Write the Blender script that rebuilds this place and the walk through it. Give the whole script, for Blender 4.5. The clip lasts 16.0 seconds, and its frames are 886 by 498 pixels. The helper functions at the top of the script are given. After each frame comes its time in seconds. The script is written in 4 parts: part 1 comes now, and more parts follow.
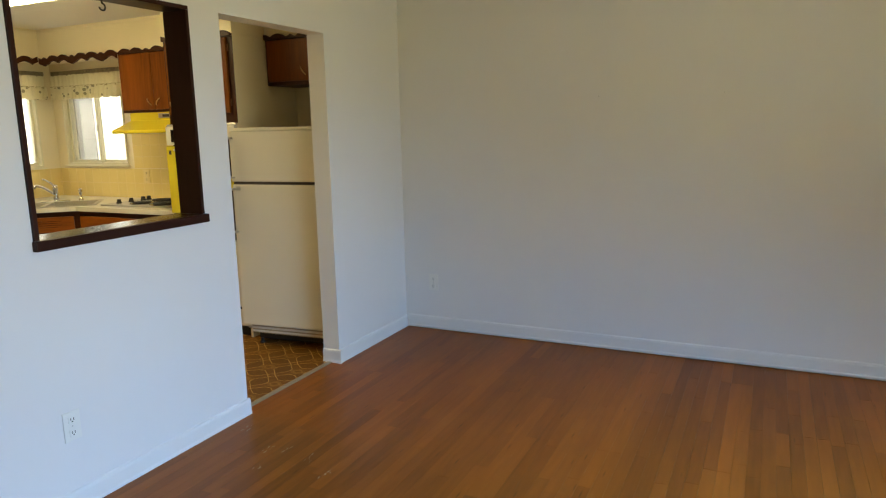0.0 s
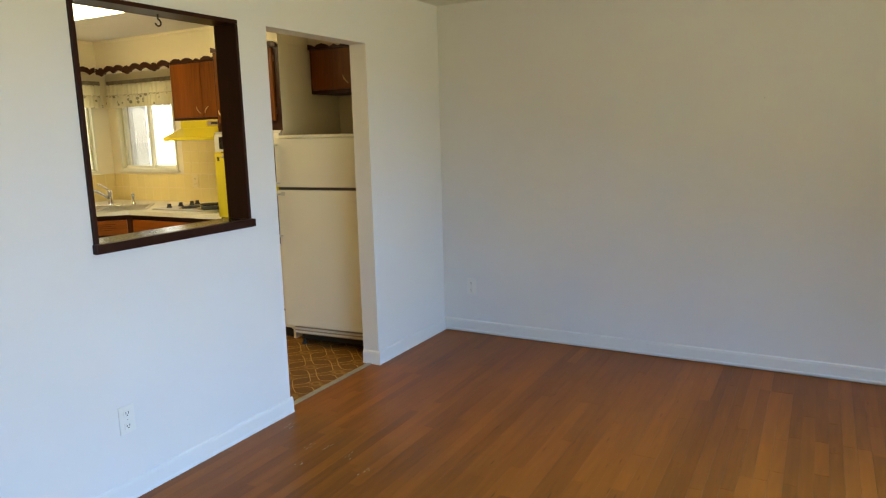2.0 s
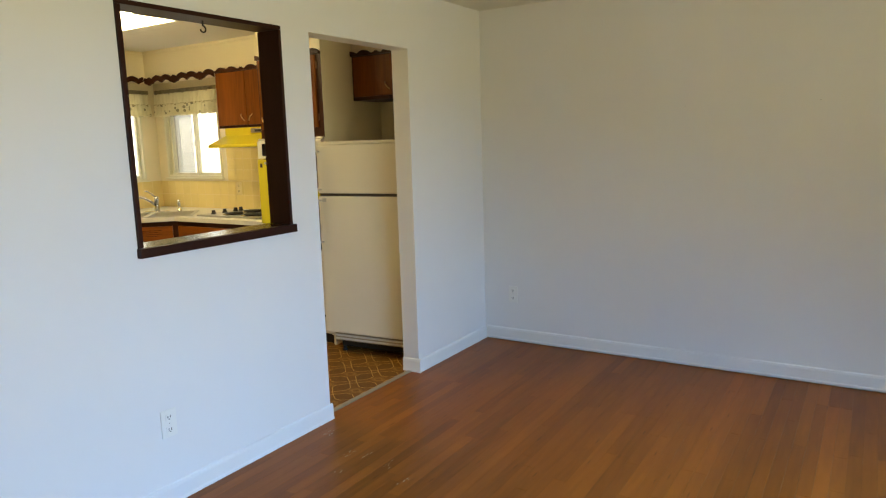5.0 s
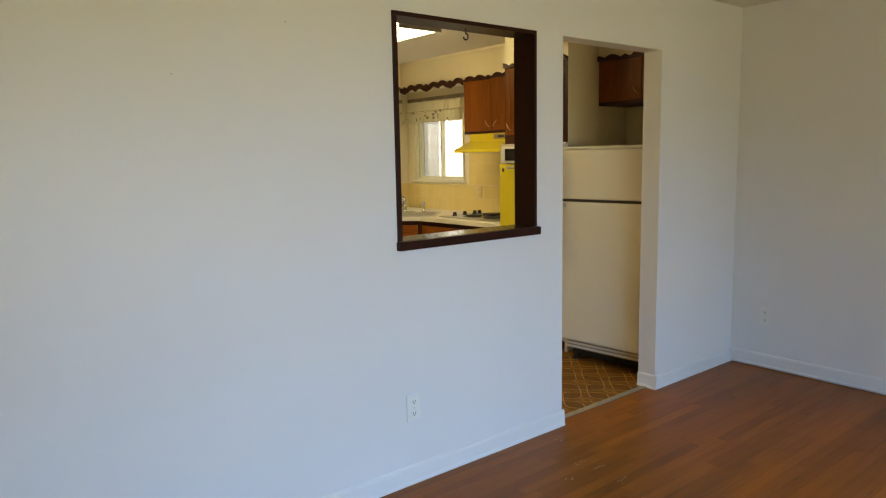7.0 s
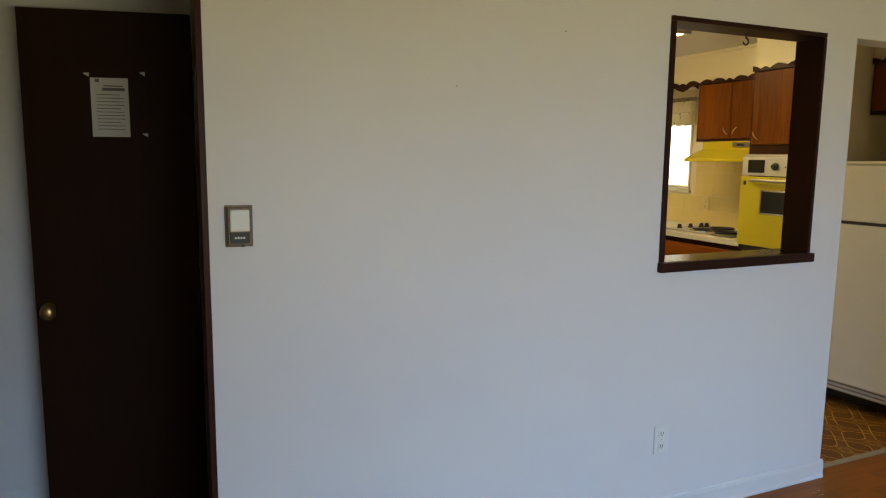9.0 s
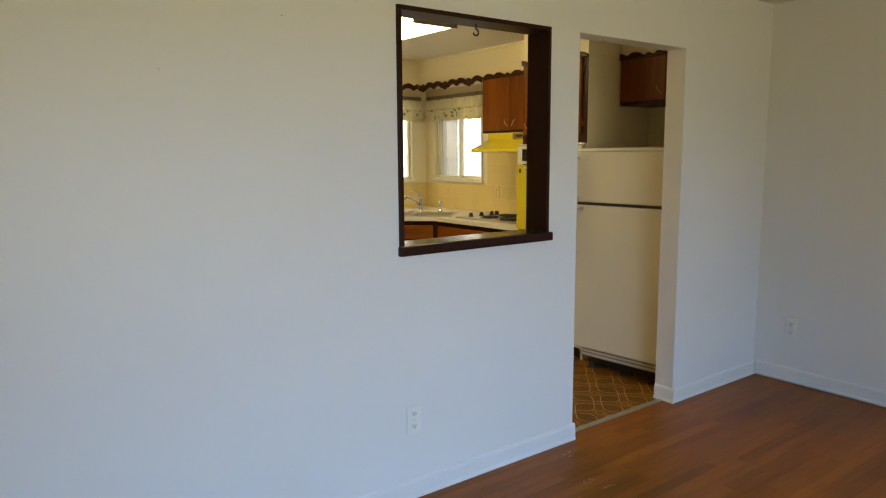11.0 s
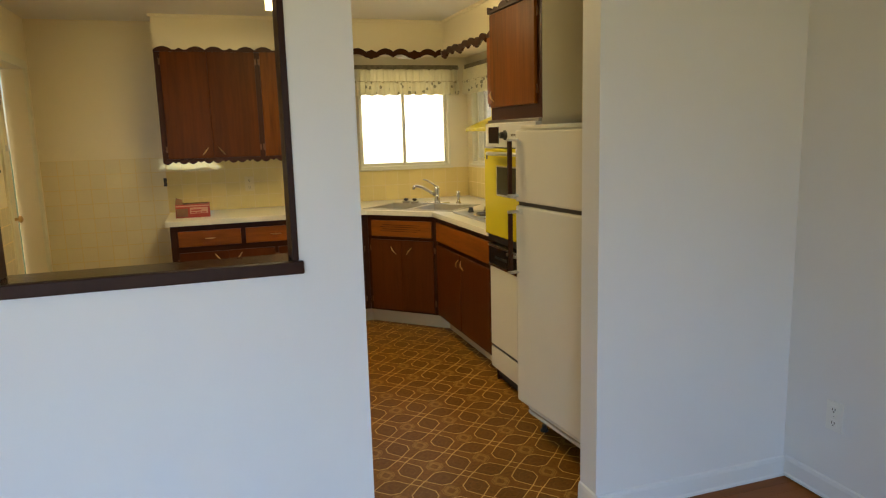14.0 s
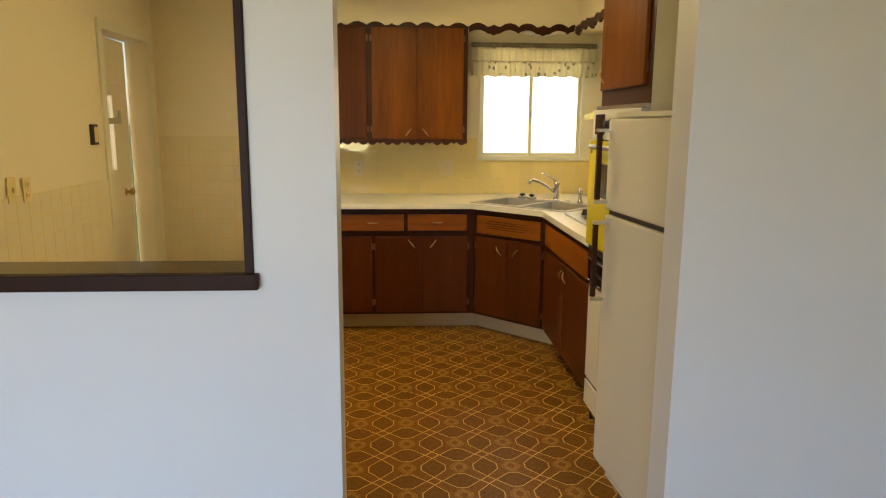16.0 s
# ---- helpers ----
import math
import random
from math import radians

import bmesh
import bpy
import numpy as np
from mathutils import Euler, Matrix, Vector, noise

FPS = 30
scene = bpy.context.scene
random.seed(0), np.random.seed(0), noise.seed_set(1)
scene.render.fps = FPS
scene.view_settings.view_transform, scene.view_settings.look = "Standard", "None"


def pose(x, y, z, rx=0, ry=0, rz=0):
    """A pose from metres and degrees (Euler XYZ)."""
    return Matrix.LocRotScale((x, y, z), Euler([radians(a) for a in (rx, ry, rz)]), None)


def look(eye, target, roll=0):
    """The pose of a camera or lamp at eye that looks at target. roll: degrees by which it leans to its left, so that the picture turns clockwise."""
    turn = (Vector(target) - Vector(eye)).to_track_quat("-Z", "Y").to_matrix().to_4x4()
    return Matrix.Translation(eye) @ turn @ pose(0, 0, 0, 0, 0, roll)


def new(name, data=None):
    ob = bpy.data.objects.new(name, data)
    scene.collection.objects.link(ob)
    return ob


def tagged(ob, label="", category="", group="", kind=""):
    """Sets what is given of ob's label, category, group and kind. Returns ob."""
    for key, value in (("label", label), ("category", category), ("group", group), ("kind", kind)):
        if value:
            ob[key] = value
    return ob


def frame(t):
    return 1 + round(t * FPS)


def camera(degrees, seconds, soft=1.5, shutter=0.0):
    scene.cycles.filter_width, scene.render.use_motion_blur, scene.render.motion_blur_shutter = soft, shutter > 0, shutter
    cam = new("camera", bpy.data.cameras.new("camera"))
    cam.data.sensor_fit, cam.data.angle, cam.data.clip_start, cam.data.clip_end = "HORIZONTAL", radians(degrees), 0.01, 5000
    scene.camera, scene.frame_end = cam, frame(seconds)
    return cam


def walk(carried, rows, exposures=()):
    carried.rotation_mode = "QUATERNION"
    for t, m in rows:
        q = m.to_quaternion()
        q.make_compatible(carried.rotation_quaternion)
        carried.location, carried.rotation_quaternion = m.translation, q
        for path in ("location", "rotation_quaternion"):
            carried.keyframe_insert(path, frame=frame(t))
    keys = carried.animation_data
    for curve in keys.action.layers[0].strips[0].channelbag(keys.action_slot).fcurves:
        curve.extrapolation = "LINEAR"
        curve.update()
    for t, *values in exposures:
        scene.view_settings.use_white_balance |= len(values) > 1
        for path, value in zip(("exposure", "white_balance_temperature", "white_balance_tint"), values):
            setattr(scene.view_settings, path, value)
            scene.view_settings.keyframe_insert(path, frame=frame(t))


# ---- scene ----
cam = camera(65.7, 16.0, soft=1.2)
PATH = [
    (0, (-4.393, -2.425, 1.471), (-2.618, -1.573, 1.121), -1.3),
    (0.5, (-4.412, -2.445, 1.468), (-2.608, -1.655, 1.122), -2.0),
    (1, (-4.427, -2.465, 1.474), (-2.63, -1.662, 1.12), -1.7),
    (1.5, (-4.446, -2.475, 1.492), (-2.68, -1.605, 1.14), -1.4),
    (2, (-4.454, -2.467, 1.489), (-2.73, -1.512, 1.153), -1.5),
    (2.5, (-4.443, -2.436, 1.485), (-2.772, -1.384, 1.162), -1.4),
    (3, (-4.436, -2.421, 1.482), (-2.793, -1.327, 1.154), -1.3),
    (3.5, (-4.433, -2.402, 1.474), (-2.783, -1.319, 1.152), -1.0),
    (4, (-4.416, -2.399, 1.48), (-2.746, -1.344, 1.168), -1.7),
    (4.2, (-4.41, -2.404, 1.484), (-2.737, -1.353, 1.173), -1.8),
    (6.3, (-4.439, -2.46, 1.44), (-2.831, -1.302, 1.168), -1.3),
    (6.5, (-4.445, -2.394, 1.441), (-2.922, -1.127, 1.168), -1.9),
    (7, (-4.466, -2.352, 1.443), (-3.217, -0.812, 1.177), -1.1),
    (7.5, (-4.518, -2.314, 1.467), (-3.512, -0.606, 1.201), -0.5),
    (8, (-4.638, -2.178, 1.478), (-3.843, -0.364, 1.205), -0.4),
    (8.5, (-4.683, -2.125, 1.492), (-3.928, -0.292, 1.226), 0.7),
    (9, (-4.673, -2.103, 1.502), (-3.867, -0.292, 1.232), 0.6),
    (9.5, (-4.642, -2.098, 1.508), (-3.797, -0.307, 1.222), 0.5),
    (10, (-4.565, -2.094, 1.531), (-3.471, -0.448, 1.221), 0.6),
    (10.2, (-4.566, -2.205, 1.47), (-3.373, -0.621, 1.211), -0.2),
    (12.3, (-3.359, -2.338, 1.452), (-2.235, -0.721, 1.103), -1.8),
    (12.5, (-3.215, -2.35, 1.449), (-2.162, -0.684, 1.105), -0.8),
    (13, (-2.829, -2.404, 1.483), (-1.975, -0.629, 1.136), -0.7),
    (13.5, (-2.498, -2.256, 1.478), (-1.783, -0.425, 1.109), 0.3),
    (14, (-2.192, -2.134, 1.468), (-1.576, -0.261, 1.136), -1.6),
    (14.5, (-1.881, -2.069, 1.469), (-1.5, -0.132, 1.149), -0.2),
    (15, (-1.727, -1.912, 1.451), (-1.467, 0.04, 1.105), 0.4),
    (15.5, (-1.645, -1.734, 1.453), (-1.466, 0.225, 1.096), 1.6),
    (16, (-1.61, -1.655, 1.453), (-1.483, 0.308, 1.091), 0.4),
]
EXPO = [(0.0, 0.05, 6500, 10), (2.0, 0.2, 6500, 10), (4.2, 0.2, 6500, 10), (6.3, 0.15, 6600, 10), (7.0, -0.13, 6750, 11), (7.5, -0.34, 6850, 12), (8.0, -0.42, 6900, 13), (9.5, -0.42, 6900, 13), (10.2, -0.35, 6850, 12), (12.3, -0.2, 6650, 11), (13.5, -0.17, 6700, 11), (14.5, 0.0, 6900, 12), (16.0, 0.1, 7050, 13)]
walk(cam, [(t, look(eye, target, roll)) for t, eye, target, roll in PATH], EXPO)

# ---- world, sun, lamps, exposure ----
scene.view_settings.exposure = 0.0
world = bpy.data.worlds.new("sky")
scene.world = world
world.use_nodes = True
wn = world.node_tree.nodes
sky = wn.new("ShaderNodeTexSky")
sky.sky_type = "NISHITA"
sky.sun_disc = False
sky.sun_elevation = radians(50)
sky.sun_rotation = radians(264)
wn["Background"].inputs[1].default_value = 0.15
world.node_tree.links.new(sky.outputs[0], wn["Background"].inputs[0])


def lamp(name, kind, m, energy, colour, **kw):
    d = bpy.data.lights.new(name, kind)
    d.energy, d.color = energy, colour
    if "size" in kw:
        d.shape, d.size, d.size_y = "RECTANGLE", kw["size"], kw["size_y"]
    if "angle" in kw:
        d.angle = radians(kw["angle"])
    ob = new(name, d)
    ob.matrix_world = m
    return ob


lamp("sun", "SUN", look((0, 0, 20), (10, 1, 8)), 2.5, (1.0, 0.95, 0.87), angle=0.5)
sky_in = lamp("daylight_big_window", "AREA", look((-3.25, -4.62, 1.62), (-3.0, -2.6, -0.35)), 92, (0.26, 0.535, 1.0), size=2.4, size_y=0.9)
sky_in.data.spread = radians(99)
lawn_in = lamp("lawn_bounce_big_window", "AREA", look((-3.25, -4.62, 1.0), (-3.0, -2.6, 2.5)), 38, (0.96, 0.90, 0.48), size=2.4, size_y=0.45)
lawn_in.data.spread = radians(118)
lamp("daylight_sink_window", "AREA", look((-0.57, 3.86, 1.59), (-0.57, 0.0, 1.59)), 9, (1.0, 0.92, 0.72), size=0.9, size_y=0.9)
lamp("daylight_range_window", "AREA", look((0.128, 3.19, 1.6), (-3.0, 3.19, 1.6)), 6.5, (1.0, 0.92, 0.72), size=0.9, size_y=0.9)
lamp("daylight_back_door", "AREA", look((-3.78, 3.45, 1.0), (0.0, 3.45, 1.0)), 20, (1.0, 0.97, 0.9), size=1.3, size_y=1.98)

# ---- materials ----


def mat(name, colour, rough=0.5, metal=0.0, vary=0.08, grain=0.0, scale=6.0, fine=60.0, stretch=(1, 1, 1), bump=0.02, spec=0.5, per=None, coat=0.0, dist=0.01):
    """A surface with two scales of variation, grain along one axis, and fine relief."""
    m = bpy.data.materials.new(name)
    m.use_nodes = True
    nt = m.node_tree
    N, L = nt.nodes, nt.links
    b = N["Principled BSDF"]
    b.inputs["Roughness"].default_value, b.inputs["Metallic"].default_value = rough, metal
    b.inputs["Specular IOR Level"].default_value = spec
    b.inputs["Coat Weight"].default_value = coat
    b.inputs["Coat Roughness"].default_value = 0.15
    geo = N.new("ShaderNodeNewGeometry")
    mp = N.new("ShaderNodeMapping")
    mp.inputs["Scale"].default_value = stretch
    L.new(geo.outputs["Position"], mp.inputs["Vector"])
    big = N.new("ShaderNodeTexNoise")
    big.inputs["Scale"].default_value = scale
    big.inputs["Detail"].default_value = 3
    small = N.new("ShaderNodeTexNoise")
    small.inputs["Scale"].default_value = fine
    small.inputs["Detail"].default_value = 4
    L.new(mp.outputs[0], big.inputs["Vector"])
    L.new(mp.outputs[0], small.inputs["Vector"])
    add = N.new("ShaderNodeMath")
    add.operation = "MULTIPLY_ADD"
    add.inputs[1].default_value = grain
    L.new(small.outputs["Fac"], add.inputs[0])
    mul = N.new("ShaderNodeMath")
    mul.operation = "MULTIPLY_ADD"
    mul.inputs[1].default_value = vary
    mul.inputs[2].default_value = 1 - 0.5 * (vary + grain)
    L.new(big.outputs["Fac"], mul.inputs[0])
    L.new(mul.outputs[0], add.inputs[2])
    last = add
    if per:
        src = N.new("ShaderNodeObjectInfo").outputs["Random"] if per[0] == "object" else geo.outputs["Random Per Island"]
        pm = N.new("ShaderNodeMath")
        pm.operation = "MULTIPLY_ADD"
        pm.inputs[1].default_value = per[1]
        L.new(src, pm.inputs[0])
        sub = N.new("ShaderNodeMath")
        sub.operation = "SUBTRACT"
        sub.inputs[1].default_value = 0.5 * per[1]
        L.new(last.outputs[0], sub.inputs[0])
        L.new(sub.outputs[0], pm.inputs[2])
        last = pm
    vm = N.new("ShaderNodeVectorMath")
    vm.operation = "SCALE"
    vm.inputs[0].default_value = colour
    L.new(last.outputs[0], vm.inputs["Scale"])
    L.new(vm.outputs[0], b.inputs["Base Color"])
    if bump:
        bn = N.new("ShaderNodeBump")
        bn.inputs["Strength"].default_value = bump * 10
        bn.inputs["Distance"].default_value = dist * 0.1
        L.new(small.outputs["Fac"], bn.inputs["Height"])
        L.new(bn.outputs[0], b.inputs["Normal"])
    return m


def glow(name, colour, strength):
    m = bpy.data.materials.new(name)
    m.use_nodes = True
    b = m.node_tree.nodes["Principled BSDF"]
    b.inputs["Base Color"].default_value = (*colour, 1)
    b.inputs["Emission Color"].default_value = (*colour, 1)
    b.inputs["Emission Strength"].default_value = strength
    return m


def glass(name):
    m = bpy.data.materials.new(name)
    m.use_nodes = True
    b = m.node_tree.nodes["Principled BSDF"]
    b.inputs["Transmission Weight"].default_value = 1.0
    b.inputs["Roughness"].default_value = 0.0
    b.inputs["IOR"].default_value = 1.45
    return m


M_WALL = mat("white_wall_paint", (0.78, 0.77, 0.755), 0.42, vary=0.05, grain=0.02, scale=1.6, fine=180, bump=0.03, spec=0.4)
M_TRIM = mat("white_trim_paint", (0.80, 0.80, 0.785), 0.35, vary=0.06, grain=0.04, scale=4, fine=90, bump=0.02)
M_CEIL = mat("ceiling_paint", (0.74, 0.72, 0.66), 0.7, vary=0.05, scale=1.5, fine=150, bump=0.04)
M_KWALL = mat("cream_kitchen_paint", (0.77, 0.68, 0.47), 0.40, vary=0.07, grain=0.02, scale=1.5, fine=150, bump=0.03)
M_KTILE = mat("cream_glazed_tile", (0.75, 0.59, 0.24), 0.035, vary=0.05, grain=0.02, scale=9, fine=40, bump=0.01, per=("object", 0.06))
M_KTILE2 = mat("cream_glazed_tile_far", (0.75, 0.59, 0.24), 0.035, vary=0.05, grain=0.02, scale=9, fine=40, bump=0.01, per=("island", 0.06))
M_PTILE = mat("pale_cream_glazed_tile", (0.76, 0.67, 0.44), 0.08, vary=0.05, grain=0.02, scale=9, fine=40, bump=0.01, per=("object", 0.03))
M_GROUT = mat("tile_grout", (0.74, 0.59, 0.28), 0.8, vary=0.1, grain=0.1, scale=8, fine=200, bump=0.05)
M_DARK = mat("dark_stained_wood", (0.032, 0.010, 0.006), 0.45, vary=0.5, grain=0.3, scale=5, fine=40, stretch=(1, 1, 0.25), bump=0.04, spec=0.15)
M_SILL = mat("dark_stained_sill_wood", (0.042, 0.017, 0.010), 0.22, vary=0.4, grain=0.4, scale=5, fine=40, stretch=(0.2, 1, 1), bump=0.03, spec=0.35, coat=0.18)
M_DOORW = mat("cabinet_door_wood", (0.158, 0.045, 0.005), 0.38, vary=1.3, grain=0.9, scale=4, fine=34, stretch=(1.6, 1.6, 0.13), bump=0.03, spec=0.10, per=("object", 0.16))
# the same door wood with the left pair's shade put into its colour
M_DOORW_SHADED = mat("shaded_cabinet_door_wood", (0.085, 0.023, 0.003), 0.36, vary=1.3, grain=0.8, scale=4, fine=34, stretch=(1.6, 1.6, 0.13), bump=0.03, spec=0.08, per=("object", 0.14))
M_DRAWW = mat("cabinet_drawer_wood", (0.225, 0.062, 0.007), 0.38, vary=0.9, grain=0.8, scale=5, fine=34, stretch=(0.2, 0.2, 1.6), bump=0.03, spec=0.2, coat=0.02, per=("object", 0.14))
# base door wood: shade below the counter overhang is mixed into the colour
M_BASEW_SHADED = mat("shaded_base_door_wood", (0.082, 0.020, 0.003), 0.38, vary=0.7, grain=0.5, scale=5, fine=34, stretch=(1.6, 1.6, 0.12), bump=0.03, spec=0.18, coat=0.02, per=("object", 0.14))
M_CASE = mat("cabinet_case_wood", (0.045, 0.013, 0.004), 0.42, vary=0.5, grain=0.4, scale=5, fine=36, stretch=(1.5, 1.5, 0.15), bump=0.03, spec=0.15)
M_SLAB = mat("dark_brown_door_veneer", (0.027, 0.009, 0.003), 0.5, vary=0.45, grain=0.4, scale=3, fine=40, stretch=(1.5, 1.5, 0.08), bump=0.03, spec=0.2)
M_RIM = mat("dull_bronze", (0.15, 0.11, 0.07), 0.45, 0.6, vary=0.2, grain=0.1, scale=30, fine=200, bump=0.01)
M_HINGE = mat("coppery_hinge_metal", (0.16, 0.07, 0.03), 0.45, 0.5, vary=0.2, scale=40, bump=0.01)
M_BRASS = mat("aged_brass", (0.55, 0.36, 0.14), 0.3, 0.9, vary=0.2, grain=0.1, scale=30, fine=200, bump=0.01)
M_CHROME = mat("chrome", (0.75, 0.75, 0.74), 0.12, 1.0, vary=0.05, scale=20, fine=200, bump=0.0)
M_STEEL = mat("brushed_steel", (0.52, 0.50, 0.45), 0.3, 1.0, vary=0.1, grain=0.15, scale=10, fine=120, stretch=(1, 1, 1), bump=0.01)
M_PANEL = mat("satin_aluminium", (0.66, 0.64, 0.58), 0.42, 0.35, vary=0.06, grain=0.08, scale=10, fine=160, bump=0.01)
M_GRILLE = mat("dusty_tan_grille", (0.36, 0.30, 0.19), 0.5, vary=0.3, grain=0.15, scale=8, fine=90, bump=0.02)
M_FRIDGE = mat("almond_enamel", (0.74, 0.69, 0.57), 0.13, vary=0.04, grain=0.03, scale=3, fine=220, bump=0.03, spec=0.5)
M_GASKET = mat("dark_gasket", (0.045, 0.035, 0.025), 0.6, vary=0.2, scale=20, bump=0.01)
M_YELLOW = mat("yellow_enamel", (0.60, 0.49, 0.03), 0.22, vary=0.06, grain=0.03, scale=4, fine=120, bump=0.01)
M_BLACK = mat("black_glass_plastic", (0.012, 0.011, 0.010), 0.16, vary=0.2, scale=10, bump=0.0)
M_BLACKM = mat("matt_black", (0.02, 0.018, 0.016), 0.5, vary=0.2, scale=20, bump=0.02)
M_TOE = mat("tan_toe_kick_paint", (0.60, 0.48, 0.28), 0.5, vary=0.15, grain=0.1, scale=6, fine=90, bump=0.02)
M_COUNTER = mat("pale_laminate", (0.72, 0.68, 0.56), 0.28, vary=0.06, grain=0.10, scale=8, fine=260, bump=0.01)
M_PLASTIC = mat("white_plastic", (0.81, 0.80, 0.75), 0.35, vary=0.03, scale=30, bump=0.0)
M_CREAMP = mat("cream_plastic", (0.72, 0.58, 0.27), 0.35, vary=0.05, scale=30, bump=0.0)
M_WINF = mat("pale_window_frame_paint", (0.72, 0.68, 0.50), 0.4, vary=0.08, grain=0.05, scale=6, fine=80, bump=0.02)
M_PAPER = mat("white_paper", (0.75, 0.74, 0.70), 0.8, vary=0.05, scale=20, bump=0.0)
M_INK = mat("grey_print", (0.18, 0.17, 0.17), 0.8, vary=0.2, scale=60, bump=0.0)
M_RED = mat("red_printed_card", (0.33, 0.035, 0.02), 0.5, vary=0.3, grain=0.1, scale=30, bump=0.0)
M_PINK = mat("pale_pink_card", (0.52, 0.26, 0.18), 0.5, vary=0.2, scale=40, bump=0.0)
M_BROWNC = mat("brown_card", (0.20, 0.10, 0.05), 0.7, vary=0.3, scale=40, bump=0.0)
M_THRESH = mat("worn_metal_strip", (0.42, 0.38, 0.30), 0.45, 0.6, vary=0.4, grain=0.3, scale=20, fine=150, bump=0.04)
M_JOINT = mat("dark_floor_joint", (0.20, 0.060, 0.007), 0.8, vary=0.2, scale=10, bump=0.02)
M_GLASS = glass("window_glass")
M_TUBE = glow("lit_diffuser", (0.99, 0.825, 0.41), 20.0)
M_GRASS = mat("lawn", (0.07, 0.12, 0.03), 0.9, vary=0.5, grain=0.4, scale=0.6, fine=12, bump=0.1)
M_STUCCO = mat("pale_outside_wall", (0.75, 0.72, 0.66), 0.8, vary=0.1, grain=0.1, scale=1, fine=20, bump=0.05)
M_FABRIC = mat("cream_print_cotton", (0.86, 0.81, 0.62), 0.9, vary=0.12, grain=0.1, scale=14, fine=60, bump=0.03)
M_FABB = mat("blue_grey_cotton_band", (0.30, 0.25, 0.16), 0.9, vary=1.0, grain=0.9, scale=30, fine=90, bump=0.03)


def wood_floor(name, per):
    m = mat(name, (0.27, 0.078, 0.007), 0.36, vary=0.75, grain=0.55, scale=2.4, fine=24, stretch=(0.16, 1.5, 1), bump=0.010, per=(per, 0.40), spec=0.20)
    nt = m.node_tree
    N, L = nt.nodes, nt.links
    b = N["Principled BSDF"]
    src = b.inputs["Base Color"].links[0].from_socket
    geo = N.new("ShaderNodeNewGeometry")
    mp = N.new("ShaderNodeMapping")
    mp.inputs["Scale"].default_value = (2.0, 15.0, 1.0)
    L.new(geo.outputs["Position"], mp.inputs["Vector"])
    vo = N.new("ShaderNodeTexVoronoi")
    vo.inputs["Scale"].default_value = 1.4
    L.new(mp.outputs[0], vo.inputs["Vector"])
    ramp = N.new("ShaderNodeMapRange")
    ramp.inputs["From Min"].default_value, ramp.inputs["From Max"].default_value = 0.02, 0.11
    ramp.inputs["To Min"].default_value, ramp.inputs["To Max"].default_value = 0.5, 1.0
    L.new(vo.outputs["Distance"], ramp.inputs["Value"])
    vm = N.new("ShaderNodeVectorMath")
    vm.operation = "SCALE"
    L.new(src, vm.inputs[0])
    L.new(ramp.outputs[0], vm.inputs["Scale"])
    L.new(vm.outputs[0], b.inputs["Base Color"])
    return m


M_PLANK = wood_floor("honey_oak_strip", "object")
M_PLANK2 = wood_floor("honey_oak_strip_joined", "island")


def let_light_through(m, share):
    """Thin cloth: part of the light passes."""
    nt = m.node_tree
    N, L = nt.nodes, nt.links
    b = N["Principled BSDF"]
    tr = N.new("ShaderNodeBsdfTranslucent")
    L.new(b.inputs["Base Color"].links[0].from_socket, tr.inputs["Color"])
    mx = N.new("ShaderNodeMixShader")
    mx.inputs[0].default_value = share
    L.new(b.outputs[0], mx.inputs[1])
    L.new(tr.outputs[0], mx.inputs[2])
    L.new(mx.outputs[0], N["Material Output"].inputs[0])


def ruffle_print():
    """Cotton with rows of small blue-grey motifs."""
    m = M_FABRIC.copy()
    m.name = "cream_cotton_with_blue_motifs"
    nt = m.node_tree
    N, L = nt.nodes, nt.links
    b = N["Principled BSDF"]
    src = b.inputs["Base Color"].links[0].from_socket
    geo = N.new("ShaderNodeNewGeometry")
    vo = N.new("ShaderNodeTexVoronoi")
    vo.inputs["Scale"].default_value = 17
    L.new(geo.outputs["Position"], vo.inputs["Vector"])
    lt = N.new("ShaderNodeMath")
    lt.operation = "LESS_THAN"
    lt.inputs[1].default_value = 0.26
    L.new(vo.outputs["Distance"], lt.inputs[0])
    mx = N.new("ShaderNodeMix")
    mx.data_type = "RGBA"
    L.new(lt.outputs[0], mx.inputs["Factor"])
    L.new(src, mx.inputs["A"])
    mx.inputs["B"].default_value = (0.38, 0.36, 0.26, 1)
    L.new(mx.outputs["Result"], b.inputs["Base Color"])
    return m


M_BAND = mat("ochre_cotton_edging", (0.52, 0.46, 0.28), 0.9, vary=0.3, grain=0.3, scale=30, fine=90, bump=0.03)
M_RUFFLE = ruffle_print()
let_light_through(M_RUFFLE, 0.6)
let_light_through(M_FABRIC, 0.6)
let_light_through(M_FABB, 0.4)


